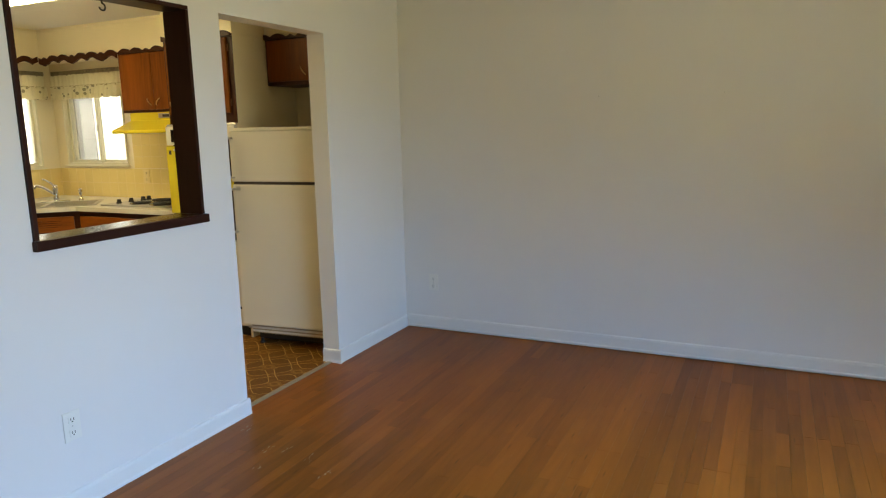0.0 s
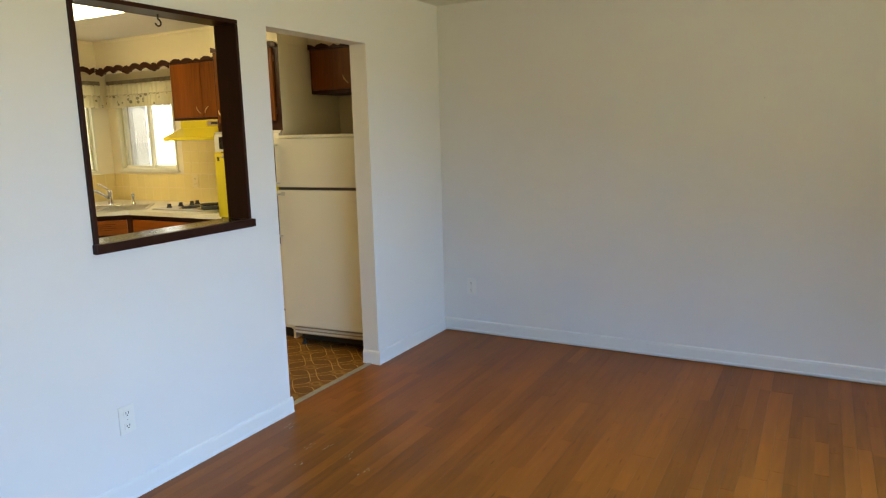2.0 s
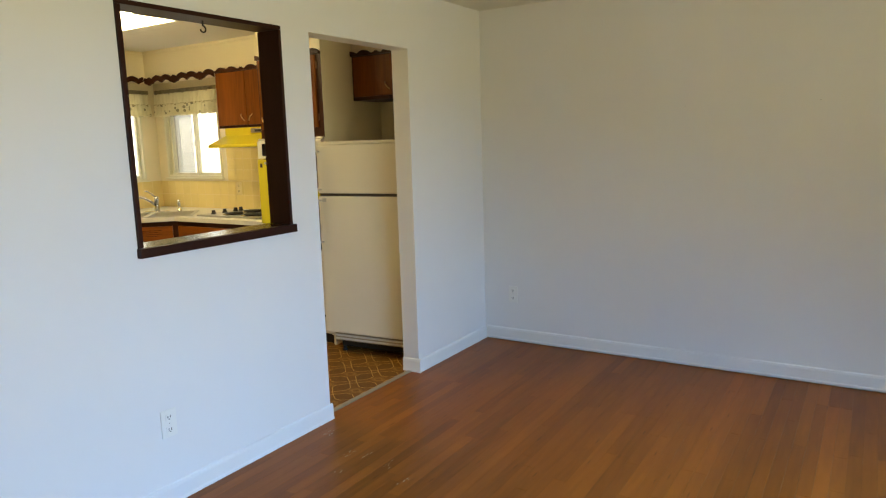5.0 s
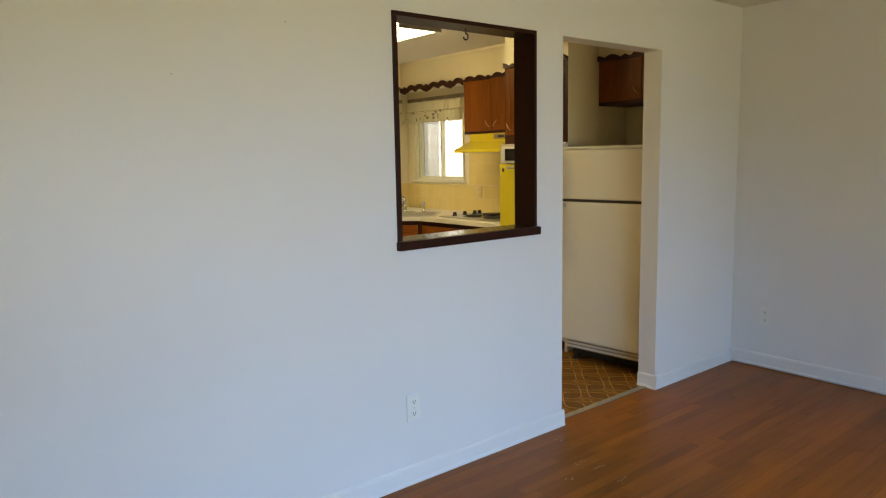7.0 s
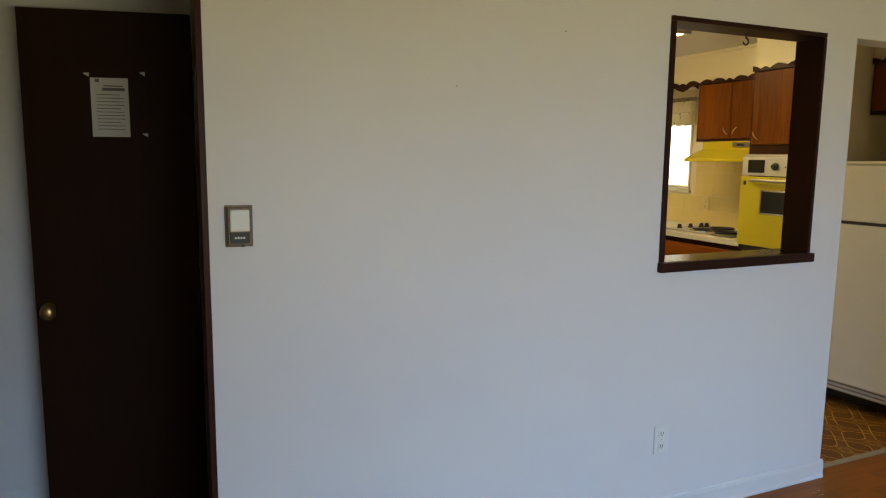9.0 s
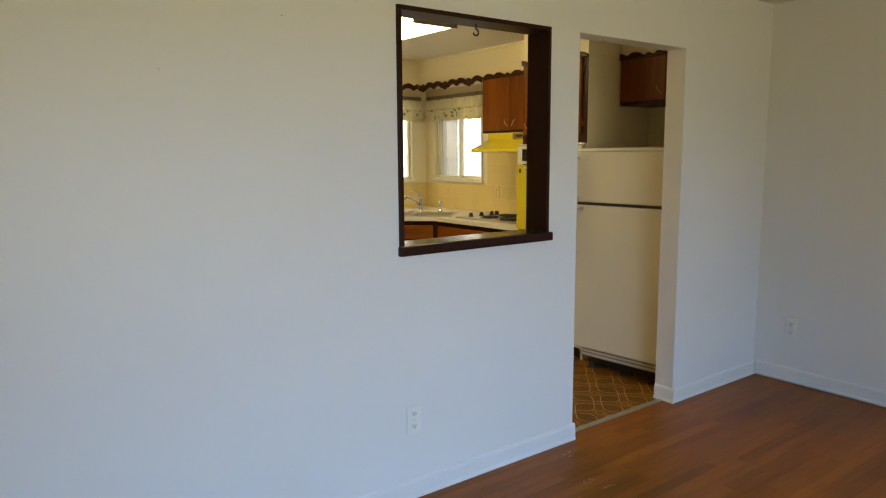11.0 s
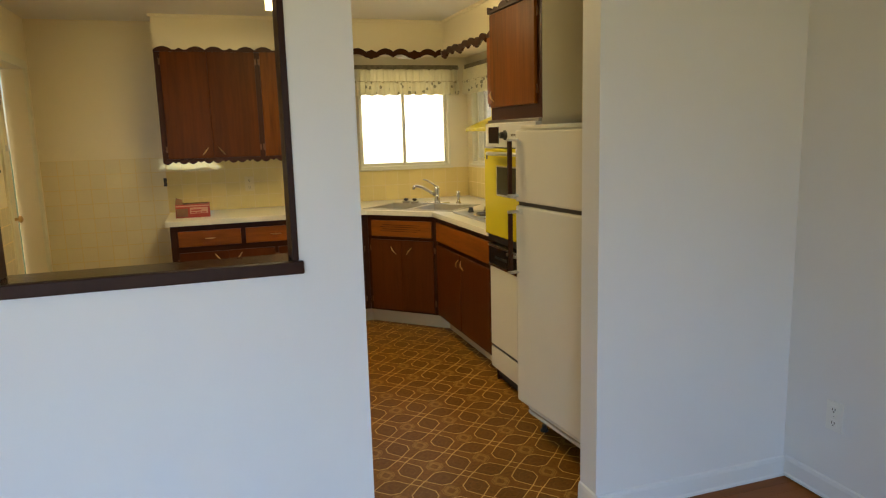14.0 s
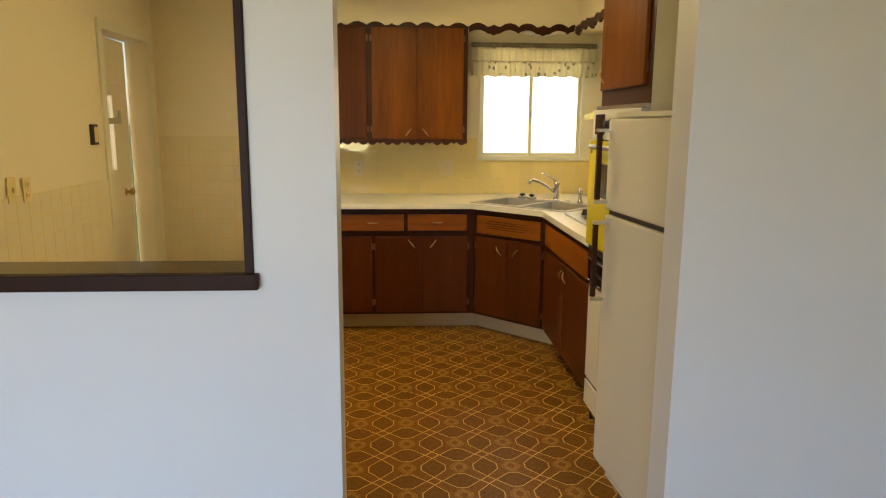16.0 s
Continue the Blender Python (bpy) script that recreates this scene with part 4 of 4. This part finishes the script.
part("gasket", box(-0.799, RY0 + 0.01, 0.17, -0.789, RY1 - 0.01, 1.47), M_GASKET, rf)
part("top_trim", box(-0.83, RY0 + 0.002, RT - 0.018, -0.70, RY1 - 0.03, RT, 0.003), M_FRIDGE, rf, "raised top hinge trim")
part("badge", box(RX - 0.002, 0.79, 1.085, RX + 0.004, 0.822, 1.112), M_STEEL, rf)
# recessed black box added as the dark shade below the cabinet
part("shade_box", box(-0.70, RY0 + 0.03, 0.018, -0.18, RY1 - 0.03, 0.114), M_BLACKM, rf, "black box standing for the shade under the refrigerator")
gr = part("grille", box(-0.806, RY0 + 0.02, 0.092, -0.775, RY1 - 0.05, 0.154, 0.004), M_GRILLE, rf, "dusty tan toe grille")
for i in range(2):
    part("slat", box(-0.811, RY0 + 0.02, 0.100 + i * 0.024, -0.805, RY1 - 0.05, 0.114 + i * 0.024, 0.002), M_FRIDGE, gr)
for y in (RY0 + 0.08, RY1 - 0.08):
    for x in (-0.74, -0.15):
        part("foot", lathe([(0.02, 0), (0.02, 0.01), (0.012, 0.012), (0.012, 0.034)], Matrix.Translation((x, y, 0)), 10), M_BLACKM, rf)
for z0, z1 in ((1.165, 1.44), (0.80, 1.105)):
    h = part("handle", box(RX - 0.048, RY1 - 0.028, z0 + 0.015, RX - 0.03, RY1 - 0.008, z1 - 0.015, 0.004), M_CASE, rf, "brown wood-grain handle")
    for z in (z0, z1 - 0.016):
        part("bracket", box(RX - 0.05, RY1 - 0.03, z, RX + 0.004, RY1 - 0.006, z + 0.012, 0.003), M_STEEL, h)

rf.location = (-0.85, 0.83, 0)
rf.rotation_euler = (0, 0, radians(5))

ft = thing("wall_cabinet", (-0.17, 0.5, 1.80), "dark brown wall cabinet above the refrigerator", "cabinet", "wall cabinets")
part("case", box(-0.335, PT + 0.01, 1.79, -0.001, 0.897, UZ1 - 0.001, 0.002), M_CASE, ft)
leaf(FUR, 0.52, 0.875, 1.815, 2.10, ft, 1, (0.565, 1.88, 0.9))
leaf(FUR, 0.15, 0.516, 1.815, 2.10, ft, -1, (0.47, 1.88, -0.9))
part("scalloped_trim", scalloped(FUR, PT + 0.01, 0.897, 0.0005, 0.02, UZ1 - 0.018, UZ1 - 0.006, 0.026, 0.0), M_CASE, ft, "scalloped top trim")

# ---- kitchen windows and curtains ----


def window(name, face, u0, u1, z0, z1, label):
    """A two-panel sliding window with frame, sill, sashes and panes."""
    w = thing(name, face.at((u0 + u1) / 2, 0, z0), label, "window", kind="structure")
    fr = 0.02
    part("frame", face.box(u0, u0 + fr, -0.11, 0.012, z0 + fr, z1 - fr, 0.003), M_WINF, w)
    part("frame", face.box(u1 - fr, u1, -0.11, 0.012, z0 + fr, z1 - fr, 0.003), M_WINF, w)
    part("frame", face.box(u0, u1, -0.11, 0.012, z1 - fr, z1, 0.003), M_WINF, w)
    part("frame", face.box(u0, u1, -0.11, 0.012, z0, z0 + fr, 0.003), M_WINF, w)
    part("sill", face.box(u0 - 0.02, u1 + 0.02, 0.0, 0.03, z0 - 0.014, z0, 0.003), M_WINF, w)
    mid = (u0 + u1) / 2
    for a, c, n in ((u0 + fr, mid + 0.016, -0.07), (mid - 0.016, u1 - fr, -0.04)):
        sb = face.box(a, a + 0.024, n - 0.012, n + 0.012, z0 + fr, z1 - fr)
        for q in (face.box(c - 0.024, c, n - 0.012, n + 0.012, z0 + fr, z1 - fr), face.box(a + 0.024, c - 0.024, n - 0.011, n + 0.011, z0 + fr, z0 + fr + 0.024), face.box(a + 0.024, c - 0.024, n - 0.011, n + 0.011, z1 - fr - 0.024, z1 - fr)):
            merge(sb, q)
        s = part("sash", sb, M_WINF, w)
        p = part("pane", face.box(a + 0.024, c - 0.024, n - 0.002, n + 0.002, z0 + fr + 0.024, z1 - fr - 0.024), M_GLASS, s)
        p.visible_shadow = False
    part("latch", face.box(mid - 0.01, mid + 0.006, -0.028, -0.016, 1.50, 1.56, 0.002), M_STEEL, w)
    return w


M_SCREEN = mat("grey_insect_screen", (0.16, 0.16, 0.13), 0.8, vary=0.2, scale=30, bump=0.0)
sn = M_SCREEN.node_tree
see = sn.nodes.new("ShaderNodeBsdfTransparent")
half = sn.nodes.new("ShaderNodeMixShader")
half.inputs[0].default_value = 0.55
sn.links.new(see.outputs[0], half.inputs[1])
sn.links.new(sn.nodes["Principled BSDF"].outputs[0], half.inputs[2])
sn.links.new(half.outputs[0], sn.nodes["Material Output"].inputs[0])

window("window_1", F_BACKW, -0.99, -0.17, 1.18, 2.0, "pale painted sliding window over the sink")
w2 = window("window_2", F_RIGHT, 2.79, 3.59, 1.20, 2.0, "pale painted sliding window beside the range")
part("insect_screen", F_RIGHT.box(3.30, 3.568, -0.098, -0.0965, 1.222, 1.978), M_SCREEN, w2, "grey insect screen over one sash")
window("window_3", Face(0, -4.7, 1, 0, 0, 1), -4.8, -1.8, 0.75, 2.15, "wide sliding dining room window")


def ruffled(face, u0, u1, z0, z1, n, amp, folds, seed, flare=1.0):
    """Gathered cloth with thickness, hanging in uneven folds."""
    rng = random.Random(seed)
    b = bmesh.new()
    K, R = int((u1 - u0) * 160), 7
    ph = [rng.uniform(0, 6.28) for _ in range(4)]
    grid = []
    for side in (0, 0.0025):
        rows = []
        for r in range(R + 1):
            f = r / R
            row = []
            for k in range(K + 1):
                u = u0 + (u1 - u0) * k / K
                a = amp * (0.35 + 0.65 * flare * f)
                d = a * (math.sin(folds * u + ph[0] + 0.8 * math.sin(7 * u + ph[1])) + 0.45 * math.sin(2.3 * folds * u + ph[2]))
                drop = 0.006 * math.sin(folds * 0.5 * u + ph[3]) * f
                row.append(b.verts.new((u, n + d + side, z1 + (z0 - z1) * f + drop)))
            rows.append(row)
        grid.append(rows)
    for s in (0, 1):
        for r in range(R):
            for k in range(K):
                b.faces.new((grid[s][r][k], grid[s][r][k + 1], grid[s][r + 1][k + 1], grid[s][r + 1][k]))
    for r in (0, R):
        for k in range(K):
            b.faces.new((grid[0][r][k], grid[0][r][k + 1], grid[1][r][k + 1], grid[1][r][k]))
    return face.place(b)


def curtain(face, u0, u1, seed, label):
    c = thing("cafe_valance_curtain", face.at((u0 + u1) / 2, 0.06, 2.04), label, "curtain", "window valances")
    part("header", ruffled(face, u0, u1, 2.012, 2.05, 0.05, 0.003, 70, seed), M_FABB, c, "blue-grey gathered header band", True)
    part("upper_cloth", ruffled(face, u0, u1, 1.905, 2.014, 0.055, 0.016, 95, seed), M_FABRIC, c, "", True)
    part("middle_band", ruffled(face, u0, u1, 1.903, 1.917, 0.060, 0.016, 95, seed), M_BAND, c, "narrow ochre edging", True)
    part("ruffle", ruffled(face, u0, u1, 1.80, 1.912, 0.065, 0.024, 120, seed + 1), M_RUFFLE, c, "gathered ruffle with blue-grey motifs", True)
    part("rod", tube([face.at(u0 - 0.01, 0.042, 2.03), face.at(u1 + 0.01, 0.042, 2.03)], 0.006), M_STEEL, c)
    for u in (u0, u1):
        part("bracket", face.box(u - 0.006, u + 0.006, 0.0, 0.045, 2.022, 2.038), M_STEEL, c)


curtain(F_BACKW, -1.06, -0.10, 3, "cream ruffled curtain valance with blue-grey trim over the sink window")
curtain(F_RIGHT, 2.72, 3.64, 8, "cream ruffled curtain valance with blue-grey trim over the range window")

# ---- kitchen walls: tiles, outlets ----
outlet(F_BACKW, -1.921, 1.105, "cream outlet on the tiled backsplash", mat_=M_CREAMP, n=0.006)
switch(F_BACKW, -1.247, 1.108, "cream double switch on the tiled backsplash", 2, 0.006)
outlet(F_RIGHT, 2.576, 1.10, "cream outlet on the tiles behind the cooktop", mat_=M_CREAMP, n=0.006)
outlet(F_LEFTW, 1.79, 1.12, "cream outlet on the tiled side wall", mat_=M_CREAMP, n=0.006)
switch(F_LEFTW, 1.66, 1.13, "cream switch on the tiled side wall", 1, 0.006)
bl = thing("door_chime", F_LEFTW.at(2.58, 0, 1.37), "small dark-framed wall chime", "chime")
part("case", F_LEFTW.box(2.545, 2.61, 0, 0.025, 1.31, 1.43, 0.004), M_BLACKM, bl)
part("face", F_LEFTW.box(2.556, 2.599, 0.024, 0.028, 1.325, 1.415, 0.002), M_CREAMP, bl, "cream face")
switch(F_LEFTW, 2.78, 1.20, "cream switch beside the back door", 1, 0.0)

# ---- back door ----
dj = thing("back_door_casing", (KL, 3.2, 0), "pale painted casing round the back door", "door frame")
part("casing", box(KL + 0.0005, BD[0] - 0.06, 0, KL + 0.016, BD[0], 2.0, 0.003), M_WINF, dj)
part("casing", box(KL + 0.0005, BD[1], 0, KL + 0.016, BD[1] + 0.06, 2.0, 0.003), M_WINF, dj)
part("casing", box(KL + 0.0005, BD[0] - 0.06, 2.001, KL + 0.018, BD[1] + 0.06, 2.06, 0.003), M_WINF, dj)
kd = thing("back_door", (KL - 0.11, 3.2, 0), "cream painted back door with a tall glass pane, not quite shut", "door")
db = wall_bm("y", BD[0] + 0.005, BD[1] - 0.018, 0.012, 1.992, KL - 0.13, KL - 0.09, ((2.97, 3.21, 1.12, 1.62),))
part("slab", db, M_KWALL, kd)
pg = part("pane", box(KL - 0.113, 2.97, 1.12, KL - 0.108, 3.21, 1.62), M_GLASS, kd)
pg.visible_shadow = False
for z0, z1 in ((0.15, 0.42), (0.50, 0.80), (1.70, 1.88)):
    part("panel", box(KL - 0.0905, 2.92, z0, KL - 0.083, 3.42, z1, 0.003), M_KWALL, kd)
part("knob", lathe([(0.028, 0), (0.028, 0.004), (0.011, 0.008), (0.011, 0.03), (0.024, 0.036), (0.027, 0.05), (0.012, 0.062)], Matrix.Translation((KL - 0.0905, 3.36, 0.955)) @ Matrix.Rotation(radians(90), 4, "Y"), 18), M_BRASS, kd, "dark brass knob", True)
part("latch", box(KL - 0.0905, 3.24, 1.44, KL - 0.07, 3.31, 1.52, 0.004), M_STEEL, kd)
part("pane_bracket", box(KL - 0.0905, 2.99, 1.43, KL - 0.05, 3.25, 1.47, 0.003), M_STEEL, kd)
kd.rotation_euler = (0, 0, radians(4.2))
kd.location = Vector((KL - 0.09, 2.805, 0)) + Matrix.Rotation(radians(4.2), 3, "Z") @ Vector((-0.02, 0.395, 0))

# ---- ceiling fixture ----
cl = thing("fluorescent_fixture", (-1.62, 1.95, H), "lit fluorescent ceiling fixture with a white diffuser", "ceiling lamp")
part("housing", box(-1.80, 1.33, H - 0.03, -1.46, 2.57, H - 0.0005, 0.004), M_PLASTIC, cl)
part("diffuser", box(-1.785, 1.345, H - 0.095, -1.475, 2.555, H - 0.0305, 0.012), M_TUBE, cl, "glowing acrylic diffuser")
for y in (1.325, 2.555):
    part("end_cap", box(-1.80, y, H - 0.10, -1.46, y + 0.02, H - 0.0305, 0.003), M_STEEL, cl)

# ---- box on the counter ----
bx_ = thing("snack_box", (-2.36, 3.32, CT), "red and pink printed cardboard box, opened, on the counter", "box")
part("carton", bevelled(box(-2.48, 3.24, CT + 0.0005, -2.24, 3.40, CT + 0.098), 0.002), M_RED, bx_)
part("label_panel", box(-2.38, 3.2385, CT + 0.03, -2.255, 3.2405, CT + 0.075), M_PINK, bx_, "pale printed panel")
part("print_bar", box(-2.37, 3.2375, CT + 0.05, -2.30, 3.239, CT + 0.06), M_RED, bx_)
part("print_bar", box(-2.47, 3.2375, CT + 0.02, -2.42, 3.239, CT + 0.05), M_BROWNC, bx_)
part("picture_panel", box(-2.475, 3.2382, CT + 0.008, -2.395, 3.2403, CT + 0.07, 0.0005), M_BROWNC, bx_, "brown printed picture")
for i in range(3):
    part("print_bar", box(-2.372 + i * 0.038, 3.2372, CT + 0.034, -2.342 + i * 0.038, 3.2388, CT + 0.042), M_RED, bx_)
part("print_band", box(-2.478, 3.2384, CT + 0.082, -2.242, 3.2402, CT + 0.091), M_PINK, bx_)
part("opening", box(-2.468, 3.252, CT + 0.0975, -2.252, 3.388, CT + 0.0988), M_BROWNC, bx_, "dark open top")
part("flap", Face(-2.48, 3.25, 0.97, 0.24, 0.24, -0.97).outline([(0, CT + 0.098), (0.06, CT + 0.098), (0.05, CT + 0.135), (0.01, CT + 0.15)], 0, 0.002), M_BROWNC, bx_, "raised flap")

# ---- outside: neighbour wall ----
nb = thing("neighbour_house", (3.2, 3.0, -0.3), "pale stuccoed neighbouring house wall outside", "house")
part("wall", box(5.0, -2.0, -0.3, 5.3, 9.0, 3.0), M_STUCCO, nb)
part("roof", box(4.6, -2.3, 3.0, 5.6, 9.3, 3.15, 0.02), M_CASE, nb)

# ---- marks and small fittings ----
M_SCUFF = mat("dried_white_paint", (0.50, 0.38, 0.25), 0.7, vary=0.3, scale=60, bump=0.02)
sc = random.Random(5)
for sx, sy, n in ((-2.035, -0.36, 5), (-2.02, -0.45, 4), (-2.04, -0.60, 5), (-2.14, -0.745, 6), (-2.18, -0.44, 4), (-1.89, -0.115, 5)):
    b = bmesh.new()
    for k in range(n):
        cx, cy, l, w, a = sx + sc.uniform(-0.04, 0.04), sy + sc.uniform(-0.02, 0.02), sc.uniform(0.003, 0.018), sc.uniform(0.0007, 0.0022), sc.uniform(-0.5, 0.5)
        ca, sa = math.cos(a), math.sin(a)
        ring = [(cx + ca * l * math.cos(t) * sc.uniform(0.7, 1) - sa * w * math.sin(t), cy + sa * l * math.cos(t) + ca * w * math.sin(t) * sc.uniform(0.6, 1)) for t in [2 * math.pi * q / 8 for q in range(8)]]
        lo = [b.verts.new((x_, y_, 0.0001)) for x_, y_ in ring]
        hi = [b.verts.new((x_, y_, 0.0008)) for x_, y_ in ring]
        b.faces.new(hi)
        for q in range(8):
            b.faces.new((lo[q], lo[(q + 1) % 8], hi[(q + 1) % 8], hi[q]))
    mk = thing("paint_scuffs", (sx, sy, 0.0), "dried white paint scuffs on the wooden floor", "paint marks", "paint scuffs")
    part("scuff", b, M_SCUFF, mk)
for face_, u_, z_ in ((F_RIGHT, -1.423, 1.639), (F_RIGHT, -2.152, 1.635), (F_PART, -3.696, 1.73), (F_PART, -3.277, 1.938), (Face(0, 3.365, 1, 0, 0, -1), -0.78, 2.20)):
    nl = thing("nail", face_.at(u_, 0, z_), "small dark nail in the painted wall", "nail", "wall nails")
    part("head", tube([face_.at(u_, -0.002, z_), face_.at(u_, 0.006, z_), face_.at(u_, 0.0065, z_), face_.at(u_, 0.008, z_)], [0.0008, 0.0008, 0.0016, 0.0016], 8), M_BLACKM, nl)
wk = thing("wall_hook", F_BACKW.at(-2.56, 0.0, 1.147), "small dark hook on the tiled wall by the counter", "hook")
part("plate", F_BACKW.box(-2.572, -2.548, 0.006, 0.014, 1.115, 1.18, 0.003), M_BLACKM, wk)
part("prong", tube([F_BACKW.at(-2.56, 0.012, 1.135), F_BACKW.at(-2.56, 0.03, 1.128), F_BACKW.at(-2.56, 0.036, 1.145)], 0.004, 6), M_BLACKM, wk)

# ---- pieces: wall tiles ----
TS, TG = 0.108, 0.0034


def tile_mesh(w, h, glaze):
    b = box(-w / 2, -0.003, -h / 2, w / 2, 0.003, h / 2)
    for v in b.verts:
        if v.co.y < 0:
            v.co.x *= 0.975
            v.co.z *= 0.975
    me = bpy.data.meshes.new("wall_tile")
    b.to_mesh(me)
    b.free()
    me.materials.append(glaze)
    return me


def tile_field(name, face, u0, u1, z0, z1, holes, label, glaze, turn):
    """A tiled field: thin bed with tiles proud of it; singly for the nearest, joined for the rest."""
    bed = setting(name, face.box(u0, u1, 0.0003, 0.0056, z0, z1), M_GROUT, label, "tiling")
    cols, rows_ = int(round((u1 - u0) / TS)), int(round((z1 - z0) / TS))
    cw, ch = (u1 - u0) / cols, (z1 - z0) / rows_
    me = tile_mesh(cw - TG, ch - TG, glaze)
    b = bmesh.new()
    made = 0
    for i in range(cols):
        for j in range(rows_):
            u, z = u0 + (i + 0.5) * cw, z0 + (j + 0.5) * ch
            if any(h[0] < u < h[1] and h[2] < z < h[3] for h in holes):
                continue
            if made < 290:
                o = new("wall_tile", me)
                o.parent = bed
                o.matrix_local = Matrix.Translation(face.at(u, 0.0035, z)) @ Matrix.Rotation(turn, 4, "Z") @ pose(0, 0, 0, random.uniform(-0.25, 0.25), 0, random.uniform(-0.25, 0.25))
                made += 1
            else:
                merge(b, face.box(u - cw / 2 + TG / 2, u + cw / 2 - TG / 2, 0.0005, 0.0065, z - ch / 2 + TG / 2, z + ch / 2 - TG / 2))
    if len(b.verts):
        tagged(part("joined_tiles", b, M_KTILE2, bed), kind="stuff")
    else:
        b.free()


tile_field("tiles_back", F_BACKW, -2.55, -1.0, CT + 0.001, CT + 0.434, (), "cream glazed backsplash tiles", M_KTILE, 0.0)
tile_field("tiles_back_under_window", F_BACKW, -1.0, -0.002, CT + 0.001, CT + 0.262, (), "cream glazed tiles under the window", M_KTILE, 0.0)
tile_field("tiles_right", F_RIGHT, 1.535, KB - 0.01, CT + 0.001, CT + 0.262, (), "cream glazed tiles behind the cooktop", M_KTILE, -math.pi / 2)
tile_field("tiles_right_upper", F_RIGHT, 1.535, 2.72, CT + 0.264, CT + 0.57, (), "cream glazed tiles under the hood", M_KTILE, -math.pi / 2)
tile_field("tiles_back_left", F_BACKW, KL + 0.001, -2.55, 0.002, 1.34, (), "pale cream glazed tile wainscot", M_PTILE, 0.0)
tile_field("tiles_left", F_LEFTW, PT + 0.05, 2.775, 0.002, 1.095, (), "pale cream glazed tile wainscot", M_PTILE, math.pi / 2)

# ---- pieces: floor strips ----
rng = random.Random(11)
PW = 0.057
plank_meshes = {}


def plank_mesh(length):
    if length not in plank_meshes:
        b = box(-length / 2 + 0.0002, -PW / 2 + 0.0002, -0.008, length / 2 - 0.0002, PW / 2 - 0.0002, 0.0)
        for v in b.verts:
            if v.co.z > -0.001:
                v.co.x -= math.copysign(0.0002, v.co.x)
                v.co.y -= math.copysign(0.0002, v.co.y)
        me = bpy.data.meshes.new("floor_strip")
        b.to_mesh(me)
        b.free()
        me.materials.append(M_PLANK)
        plank_meshes[length] = me
    return plank_meshes[length]


verts, faces = [], []
singles = 0
row = 0
y = 0.052
while y > -4.70:
    x = -0.001
    first = True
    while x > -6.95:
        length = rng.choice((0.35, 0.5, 0.65, 0.8, 0.95, 1.1, 1.3))
        if first:
            length = rng.choice((0.35, 0.65, 0.95))
            first = False
        length = min(length, x + 7.0)
        length = round(length, 4)
        cx, cy, dz = x - length / 2, y - PW / 2, rng.uniform(-0.0002, 0.0)
        if x > -3.2 and y > -3.6 and singles < 295:
            o = new("floor_strip", plank_mesh(length))
            o.parent = floor_dining
            o.location = (cx, cy, dz)
            singles += 1
        else:
            k = len(verts)
            a, c, d, e = x - length + 0.0002, x - 0.0002, y - PW + 0.0002, y - 0.0002
            i_ = 0.0002
            verts += [(a, d, -0.008), (c, d, -0.008), (c, e, -0.008), (a, e, -0.008), (a + i_, d + i_, dz), (c - i_, d + i_, dz), (c - i_, e - i_, dz), (a + i_, e - i_, dz)]
            faces += [(k, k + 1, k + 5, k + 4), (k + 1, k + 2, k + 6, k + 5), (k + 2, k + 3, k + 7, k + 6), (k + 3, k, k + 4, k + 7), (k + 4, k + 5, k + 6, k + 7)]
        x -= length
    y -= PW
    row += 1
me = bpy.data.meshes.new("joined_strips")
me.from_pydata(verts, [], faces)
me.materials.append(M_PLANK2)
js = new("joined_strips", me)
js.parent = floor_dining
tagged(js, kind="stuff")
